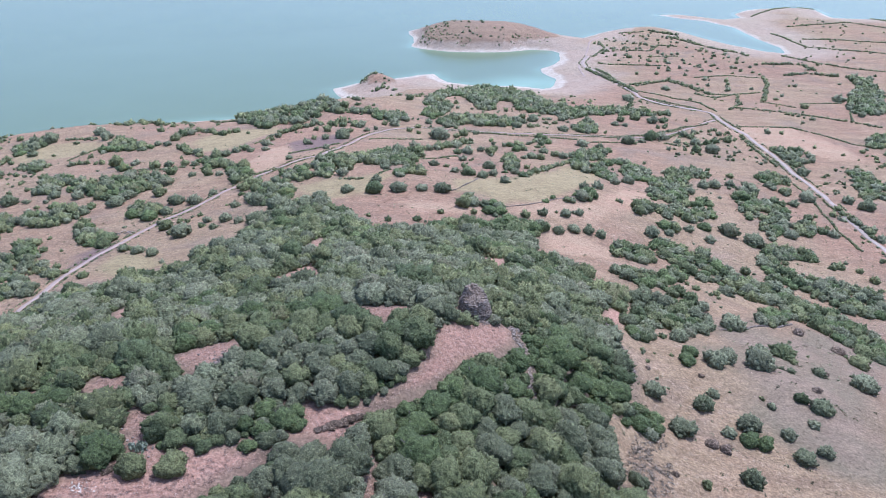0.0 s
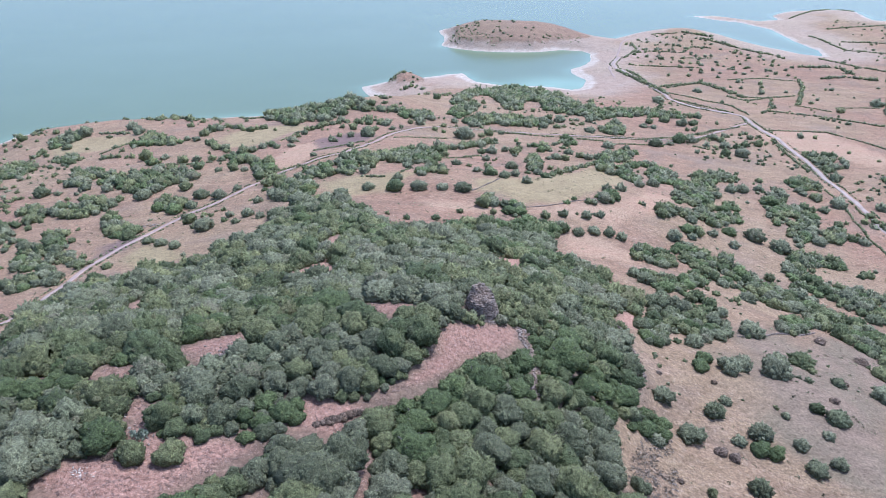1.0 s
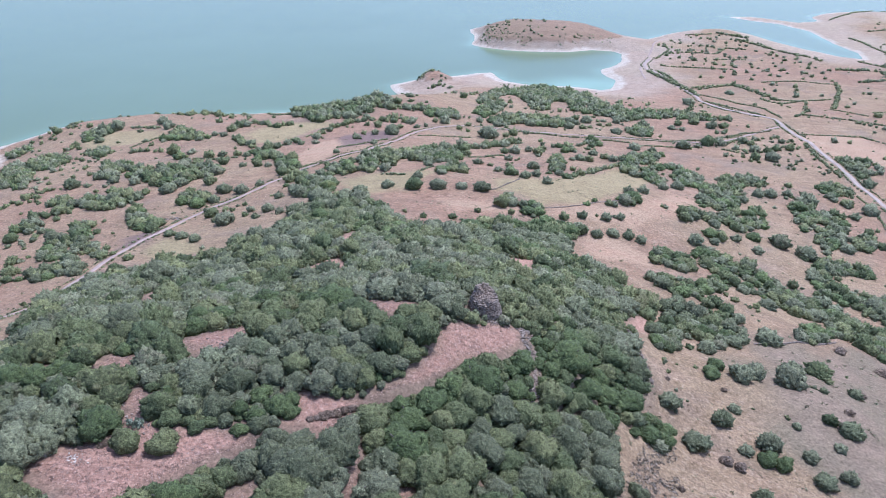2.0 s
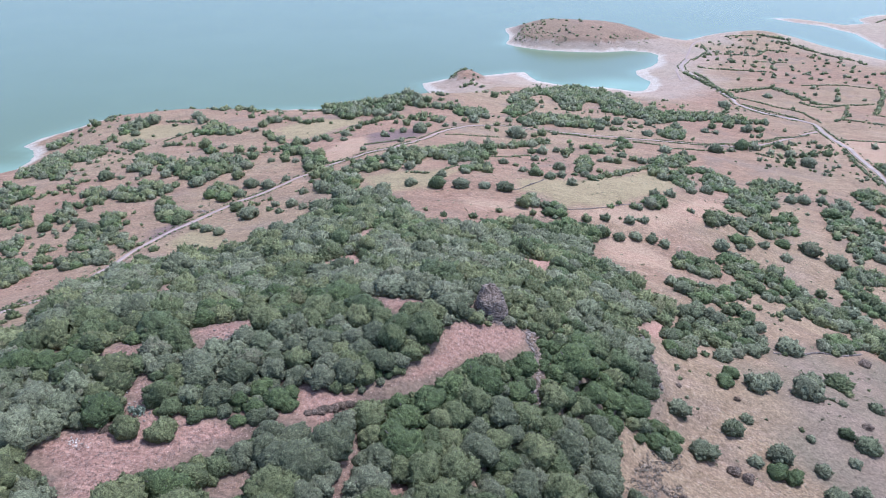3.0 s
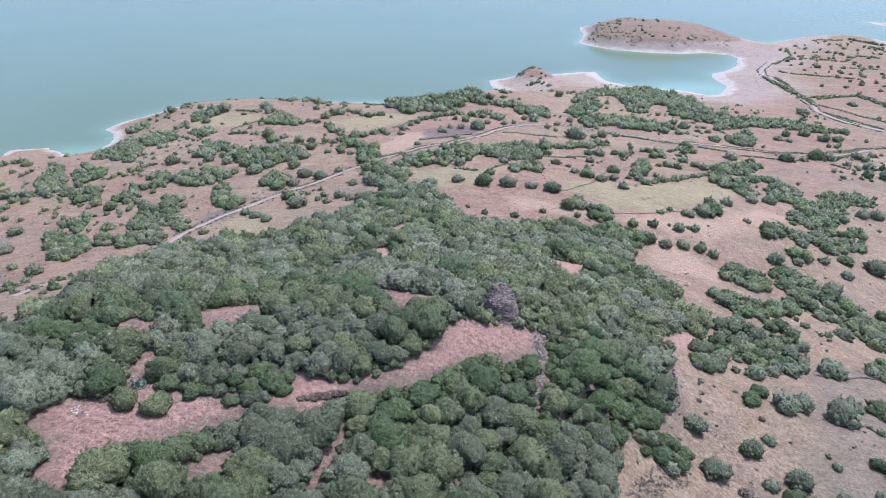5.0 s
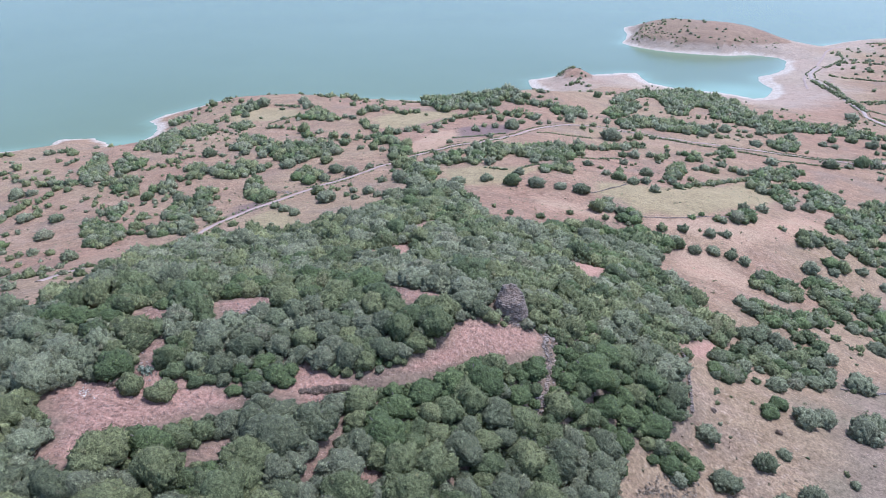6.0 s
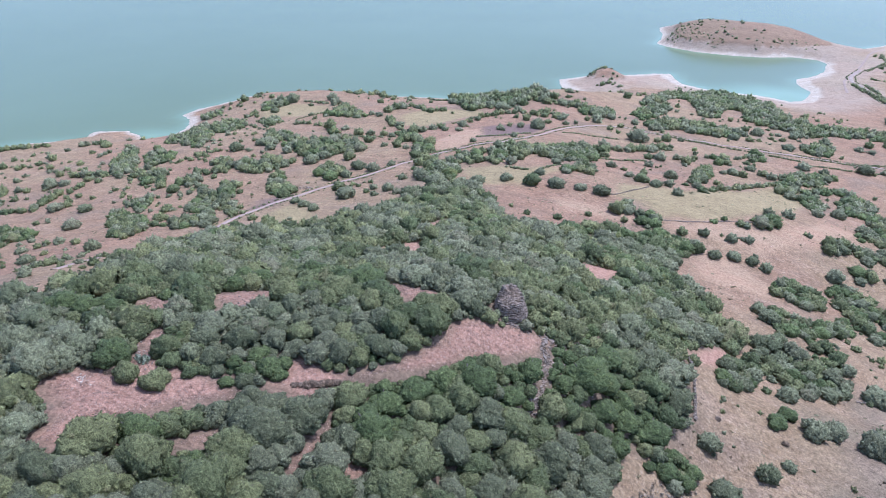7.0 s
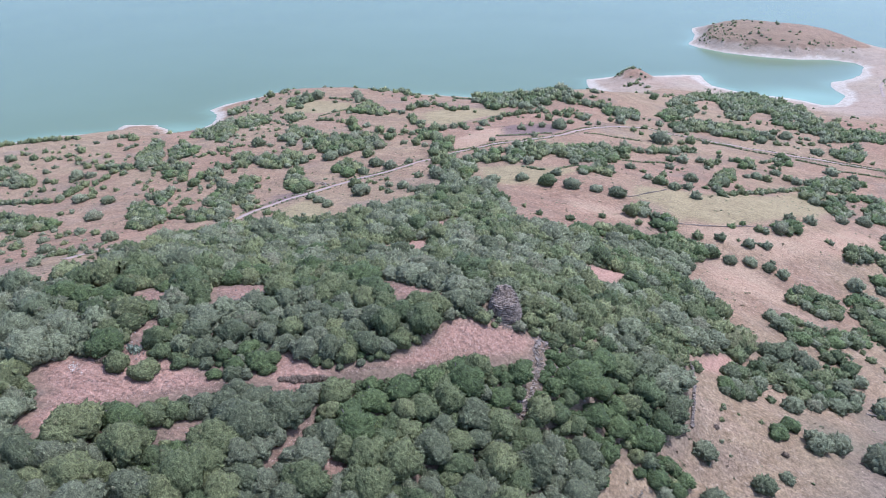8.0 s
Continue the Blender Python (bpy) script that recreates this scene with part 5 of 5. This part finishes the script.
for line, off, r in ((TRACK, 2.4, 0.55), (TRACK, -2.6, 0.6), (ROAD, 3.6, 0.9), (ROAD, -3.8, 0.9)):
    line = np.asarray(line, float)
    way = np.gradient(line, axis=0)
    way /= np.linalg.norm(way, axis=1)[:, None]
    verge = along(line + off * np.stack([-way[:, 1], way[:, 0]], -1), r, wood)
    TREES += [(x, y, c, ("olive", "oak")[int(wood.integers(2))]) for x, y, c in verge if wood.uniform() < 0.45 + 0.4 * tangle(np.array(x), np.array(y), 13.0)]
for poly, n, r in SCATTER:
    poly = np.asarray(poly, float)
    px, py = wood.uniform(poly[:, 0].min(), poly[:, 0].max(), 4 * n), wood.uniform(poly[:, 1].min(), poly[:, 1].max(), 4 * n)
    ok = inside(px, py, poly) & (height(px, py) > 1.0)
    TREES += [(x, y, r * wood.uniform(0.7, 1.6), ("olive", "oak")[k % 2]) for k, (x, y) in enumerate(zip(px[ok][:n], py[ok][:n]))]

# small trees strewn singly over the open hillside
px, py = wood.uniform(-380, 330, 2800), wood.uniform(150, 640, 2800)
thin = (tangle(px, py, 23.0) + 0.5 * tangle(px, py, 7.0) > 0.15) & (inland(px, py) > 22) & ~inside(px, py, FOREST)
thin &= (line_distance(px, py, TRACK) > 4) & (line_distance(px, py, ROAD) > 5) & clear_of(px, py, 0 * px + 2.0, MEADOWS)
for x, y in zip(px[thin], py[thin]):
    TREES.append((x, y, float(wood.gamma(3.0, 0.42)) + 0.4, ("olive", "oak", "oak")[int(wood.integers(3))]))

# the nearest of each kind stand as things, the others as woodland
TREES.sort(key=lambda v: math.hypot(v[0] - 10, v[1] - 60))
planted, far = {k: 0 for k in KINDS}, {k: [] for k in KINDS}
for x, y, r, kind in TREES:
    if planted[kind] < 295:
        planted[kind] += 1
        plant(kind, x, y, r, wood, 0.82 if y > 122 and inside(np.array(x), np.array(y), FOREST) else 1.0)
    else:
        far[kind].append((x, y, r))
for number, kind in enumerate(KINDS):
    _, leaves, _, _, flat, *_ = KINDS[kind]
    words = {"olive": "grey-green wild olive", "oak": "dark green holm oak", "mastic": "bright green mastic", "dry": "brown dry thorn"}[kind]
    apparent = [(s[2] / math.hypot(s[0] - 20, s[1], 100), s) for s in far[kind]]
    for name, label, low, high, n_clumps, n_cards, card, rings, sides in (
            (kind + "_woodland", words + " woods and hedges on the slopes", 0.0105, 9, 48, 12, 0.065, 4, 11),
            ("distant_" + kind + "_woodland", "distant " + words + " trees dotted over dry pasture", 0.0055, 0.0105, 14, 4, 0.11, 3, 8),
            ("small_" + kind + "_scrub", "small " + words + " bushes strewn over dry pasture", 0.0, 0.0055, 5, 2, 0.16, 2, 6)):
        shapes = [crown_shape(500 + 10 * number + k + n_clumps, n_clumps, flat, n_cards, card, rings, sides) for k in range(6)]
        spots = [s for a, s in apparent if low <= a < high]
        if spots:
            thicket(name, label, spots, shapes, leaves)

# ---- stonework ----
def stone_block(rng, centre, along_, out_, size, tilt=0.12):
    """A rough block: its eight corners shaken. size: along, out, up."""
    up = np.array((0, 0, 1.0))
    a = np.array((along_[0], along_[1], 0.0)) + up * rng.normal(0, tilt)
    o = np.array((out_[0], out_[1], 0.0))
    u = up + a * rng.normal(0, tilt)
    v = []
    for k in range(8):
        s = np.array([(-1) ** (k & 1), (-1) ** ((k >> 1) & 1), (-1) ** ((k >> 2) & 1)]) * 0.5
        s = s * (1 - rng.uniform(0.0, 0.28, 3))
        v.append(np.asarray(centre) + a * size[0] * s[0] + o * size[1] * s[1] + u * size[2] * s[2])
    return v


BLOCK = [(0, 2, 3, 1), (4, 5, 7, 6), (0, 1, 5, 4), (2, 6, 7, 3), (0, 4, 6, 2), (1, 3, 7, 5)]


def heap(name, blocks, material, parent=None, label=""):
    v = [p for b in blocks for p in b]
    f = [tuple(8 * k + i for i in face) for k in range(len(blocks)) for face in BLOCK]
    return tagged(mesh_object(name, [tuple(p) for p in v], f, material, parent, label), kind="stuff" if parent else "")


def tower_top(a):
    """Height of the ruined rim of the tower at the angle a: high at the back, fallen towards the clearing."""
    return 3.3 + 2.4 * float(smooth(-0.55, 0.85, math.cos(a - radians(118)))) + 0.22 * math.sin(5 * a) + 0.15 * math.sin(11 * a + 1)


def tower_radius(h):
    return 3.8 - 0.33 * h


def build_tower(x, y):
    rng = np.random.default_rng(5)
    z = at_ground(x, y) - 0.3
    tower = tagged(new("stone_tower"), "ruined round tower of dark dry-laid basalt blocks with a crumbled top", "tower")
    tower.location = (x, y, z)
    # the rubble-filled inside, a little behind the blocks
    v, f, n = [], [], 40
    for j in range(7):
        for k in range(n):
            a = 2 * math.pi * k / n
            h = tower_top(a) * j / 6 - 0.15
            r = tower_radius(h) - 0.20
            v.append((r * math.cos(a), r * math.sin(a), h))
    for ring in range(1, 5):
        for k in range(n):
            a = 2 * math.pi * k / n
            r = (tower_radius(tower_top(a)) - 0.3) * (1 - ring / 5)
            rim = tower_top(a) * (1 - ring / 5) + 4.5 * ring / 5
            v.append((r * math.cos(a), r * math.sin(a), rim - 0.35 + rng.uniform(-0.15, 0.15)))
    for j in range(10):
        f += [(j * n + k, j * n + (k + 1) % n, (j + 1) * n + (k + 1) % n, (j + 1) * n + k) for k in range(n)]
    v.append((0, 0, 4.4))
    f += [(10 * n + k, 10 * n + (k + 1) % n, 11 * n) for k in range(n)]
    mesh_object("core", v, f, BASALT, tower, "rubble filling of the tower")
    h = 0.0
    while h < 6.8:
        tall = rng.uniform(0.24, 0.36)
        blocks, a = [], rng.uniform(0, 1)
        end = a + 2 * math.pi
        while a < end:
            r = tower_radius(h)
            wide = rng.uniform(0.26, 0.62)
            mid = a + wide / 2 / r
            if h + 0.5 * tall < tower_top(mid):
                c, s = math.cos(mid), math.sin(mid)
                deep = r - 0.28 + rng.uniform(-0.08, 0.08)
                blocks.append(stone_block(rng, (deep * c, deep * s, h + tall / 2 + rng.normal(0, 0.05)), (-s, c), (c, s), (wide * rng.uniform(0.85, 1.1), 0.66, tall * rng.uniform(0.85, 1.25)), 0.14))
            a += wide / r
        if blocks:
            heap("stone_course", blocks, BASALT, tower)
        h += tall
    fallen = []
    for _ in range(420):
        a, q = rng.uniform(0, 6.28), math.sqrt(rng.uniform(0, 1))
        r = q * (tower_radius(tower_top(a)) - 0.3)
        hz = tower_top(a) * q + 4.5 * (1 - q) - 0.1
        b = rng.uniform(0, 6.28)
        fallen.append(stone_block(rng, (r * math.cos(a), r * math.sin(a), hz + rng.uniform(-0.1, 0.2)), (math.cos(b), math.sin(b)), (-math.sin(b), math.cos(b)), rng.uniform(0.14, 0.38, 3), 0.4))
    heap("rubble_top", fallen, TANSTONE, tower, "loose pale stones on the crumbled top")
    foot = []
    for _ in range(130):
        a = rng.normal(radians(-50), 0.8)
        r = 3.9 + abs(rng.normal(0, 0.8))
        px, py = x + r * math.cos(a), y + r * math.sin(a)
        b = rng.uniform(0, 6.28)
        foot.append(stone_block(rng, (px, py, at_ground(px, py) + 0.1), (math.cos(b), math.sin(b)), (-math.sin(b), math.cos(b)), rng.uniform(0.12, 0.36, 3), 0.4))
    tagged(heap("fallen_stones", foot, BASALT), "fallen basalt blocks lying at the tower's foot", "stones", kind="stuff")
    return tower


build_tower(*TOWER)


def dry_wall(pts, tall, label, seed, thick=0.6, ragged=0.3, stone=FIELDSTONE):
    """A dry-stone wall that follows the ground; one thing, its courses are parts."""
    rng = np.random.default_rng(seed)
    pts = np.asarray(pts, float)
    s = np.r_[0, np.cumsum(np.hypot(*np.diff(pts, axis=0).T))]
    wall = tagged(new("dry_stone_wall"), label, "wall")
    x0, y0 = pts[0]
    wall.location = (x0, y0, at_ground(x0, y0))
    h = 0.0
    while h < tall:
        up = rng.uniform(0.17, 0.27)
        blocks, d = [], 0.0
        while d < s[-1]:
            wide = rng.uniform(0.18, 0.42)
            px, py = np.interp(d, s, pts[:, 0]), np.interp(d, s, pts[:, 1])
            qx, qy = np.interp(d + 0.3, s, pts[:, 0]), np.interp(d + 0.3, s, pts[:, 1])
            t = np.array((qx - px, qy - py))
            t = t / (np.linalg.norm(t) + 1e-6) if np.linalg.norm(t) > 1e-4 else np.array((1.0, 0.0))
            top = tall * (1 - ragged * (0.5 + 0.5 * math.sin(d / 2.3 + seed)) - rng.uniform(0, 0.15))
            if h < top:
                for side in (-1, 1):
                    w = side * thick * 0.25 + rng.normal(0, 0.45 * ragged * thick)
                    c = (px - t[1] * w - x0, py + t[0] * w - y0, at_ground(px, py) + h + up / 2 - 0.08 + rng.normal(0, 0.25 * up) - wall.location.z)
                    blocks.append(stone_block(rng, c, t, (-t[1], t[0]), (wide * rng.uniform(0.7, 1.1), thick * rng.uniform(0.3, 0.6), up * rng.uniform(0.8, 1.2)), 0.25))
            d += wide
        if blocks:
            heap("stone_course", blocks, stone, wall)
        h += up
    return wall


for number, (pts, tall, label) in enumerate(WALLS):
    dry_wall(pts, tall, label, 40 + number, 0.55 if number == 0 else 0.6, 0.9 if number == 2 else 0.8 if number == 0 else 0.35, WALLSTONE if number == 0 else FIELDSTONE)


def rubble(name, x, y, spread_, n, size, label, seed, material):
    rng = np.random.default_rng(seed)
    blocks = []
    for _ in range(n):
        px, py = x + rng.normal(0, spread_[0]), y + rng.normal(0, spread_[1])
        b = rng.uniform(0, 6.28)
        q = size * rng.uniform(0.4, 1.3)
        blocks.append(stone_block(rng, (px, py, at_ground(px, py) + 0.2 * q), (math.cos(b), math.sin(b)), (-math.sin(b), math.cos(b)), (q, q * rng.uniform(0.5, 1), q * rng.uniform(0.4, 0.8)), 0.4))
    return tagged(heap(name, blocks, material), label, "stones", kind="stuff")


for number, (x, y, sx, sy, n, size, label) in enumerate(RUBBLE):
    rubble("stone_heap", x, y, (sx, sy), n, size, label, 70 + number, PALE if "white" in label else TANSTONE if "tan " in label else FIELDSTONE)


# ---- dead shrub, prickly pear ----
def dead_shrub(x, y, r, seed):
    rng = np.random.default_rng(seed)
    vs, fs, base = [], [], 0
    for k in range(26):
        a = rng.uniform(0, 6.28)
        fork = np.array((0.35 * r * math.cos(a), 0.35 * r * math.sin(a), r * rng.uniform(0.25, 0.45)))
        pieces = [((0, 0, -0.1), fork, 0.05, 0.035)]
        for _ in range(4):
            tip = fork + (rng.normal(0.5 * math.cos(a), 0.3) * r, rng.normal(0.5 * math.sin(a), 0.3) * r, rng.uniform(0.05, 0.45) * r)
            pieces.append((fork, tip, 0.035, 0.012))
        for p, q, r0, r1 in pieces:
            v, f = limb(rng, p, q, r0, r1, 4)
            vs.append(v + (x, y, at_ground(x, y)))
            fs.append(f + base)
            base += len(v)
    me = quick_mesh("dead_shrub", np.concatenate(vs), np.concatenate(fs), DEADWOOD)
    return tagged(new("dead_shrub", me), "leafless grey dead shrub with spreading twigs", "shrub")


def prickly_pear(x, y, r, seed):
    rng = np.random.default_rng(seed)
    plant_ = tagged(new("prickly_pear"), "grey-green prickly pear cactus beside the path", "cactus")
    z = at_ground(x, y)
    plant_.location = (x, y, z)
    for _ in range(70):
        a, q = rng.uniform(0, 6.28), r * math.sqrt(rng.uniform(0, 1))
        px, py = q * math.cos(a), q * math.sin(a) * 0.7
        pz = at_ground(x + px, y + py) - z + rng.uniform(0.1, 0.9)
        bm = bmesh.new()
        bmesh.ops.create_icosphere(bm, subdivisions=1, radius=0.26)
        bmesh.ops.transform(bm, matrix=pose(px, py, pz, rng.uniform(-35, 35), rng.uniform(-35, 35), rng.uniform(0, 180)) @ Matrix.Diagonal((1.0, 0.22, 1.35, 1)), verts=bm.verts)
        me = bpy.data.meshes.new("pad")
        bm.to_mesh(me)
        bm.free()
        me.materials.append(CACTUS)
        new("pad", me).parent = plant_
    return plant_


for number, (x, y, r) in enumerate(DEAD_SHRUBS):
    dead_shrub(x, y, r, 80 + number)
for number, (x, y, r) in enumerate(PEARS):
    prickly_pear(x, y, r, 90 + number)


# ---- low scrub and dry grass over the open ground ----
def tufts(name, label, n, box, size, cards, material, seed, where, spread_z=0.6, flat=0.0):
    """Small tufts of a few sprays each, on open ground that where() allows."""
    rng = np.random.default_rng(seed)
    px, py = rng.uniform(box[0], box[2], 6 * n), rng.uniform(box[1], box[3], 6 * n)
    ok = where(px, py)
    px, py = px[ok][:n], py[ok][:n]
    r = size * rng.uniform(0.5, 1.5, len(px))
    d = rng.normal(size=(len(px), cards, 3))
    d[:, :, 2] = np.abs(d[:, :, 2])
    d /= np.linalg.norm(d, axis=2)[:, :, None]
    p = d * r[:, None, None] * rng.uniform(0.5, 1.0, (len(px), cards, 1)) * (1, 1, spread_z)
    p += np.stack([px, py, height(px, py)], -1)[:, None, :]
    big = np.repeat(r, cards)
    lie = d * (1 - flat) + np.array((0, 0, flat))
    v, f = leaf_cards(rng, p.reshape(-1, 3), lie.reshape(-1, 3), 1.0)
    centre = np.repeat(p.reshape(-1, 3), 4, 0)
    v = centre + (v - centre) * np.repeat(0.42 * big, 4)[:, None]
    tint = np.repeat(np.repeat(rng.uniform(0, 1, len(px)), cards), 4)
    me = quick_mesh(name, v, f, material, tint)
    return tagged(new(name, me), label, "plants", kind="stuff")


def in_clearing(px, py):
    ok = np.zeros(px.shape, bool)
    for poly in CLEARINGS:
        ok |= inside(px, py, poly)
    return ok & (np.hypot(px - TOWER[0], py - TOWER[1]) > 4.2)


def on_pasture(px, py):
    return ~inside(px, py, FOREST) & (line_distance(px, py, TRACK) > 2.5) & (line_distance(px, py, ROAD) > 4) & (tangle(px, py, 16.0) > -0.35) & (inland(px, py) > 18)


tufts("low_scrub", "low grey-green scrub dotted over dry pasture", 2600, (-260, 60, 260, 420), 0.50, 11, OLIVE, 21, on_pasture)
tufts("thorn_scrub", "small brown thorny tufts on bare pasture", 3000, (-260, 60, 260, 420), 0.38, 8, DRY, 22, on_pasture)
tufts("small_thorn_scrub", "tiny brown thorn tufts on the pasture beside the wood", 7000, (28, 60, 150, 240), 0.17, 5, DRY, 26, on_pasture)
tufts("straw_tufts", "pale straw tufts on dry pasture", 6000, (-150, 60, 150, 300), 0.22, 4, STRAW, 27, on_pasture, 0.4, 0.8)
tufts("dry_grass", "dry reddish grass tufts in the clearings", 12000, (-60, 45, 30, 130), 0.18, 5, STRAW, 23, in_clearing, 0.4, 0.8)
tufts("grey_scrub", "dense grey dry scrub on the steep slope", 500, (30, 85, 60, 125), 0.38, 12, GREYBRUSH, 24, lambda px, py: inside(px, py, GREY_SLOPE) & (tangle(px, py, 3.0) > -0.5), 0.5, 0.5)
tufts("grey_scrub", "grey dry scrub along the fallen terrace wall", 110, (10, 98, 22, 122), 0.4, 12, GREYBRUSH, 25, lambda px, py: inside(px, py, TERRACE), 0.5, 0.5)
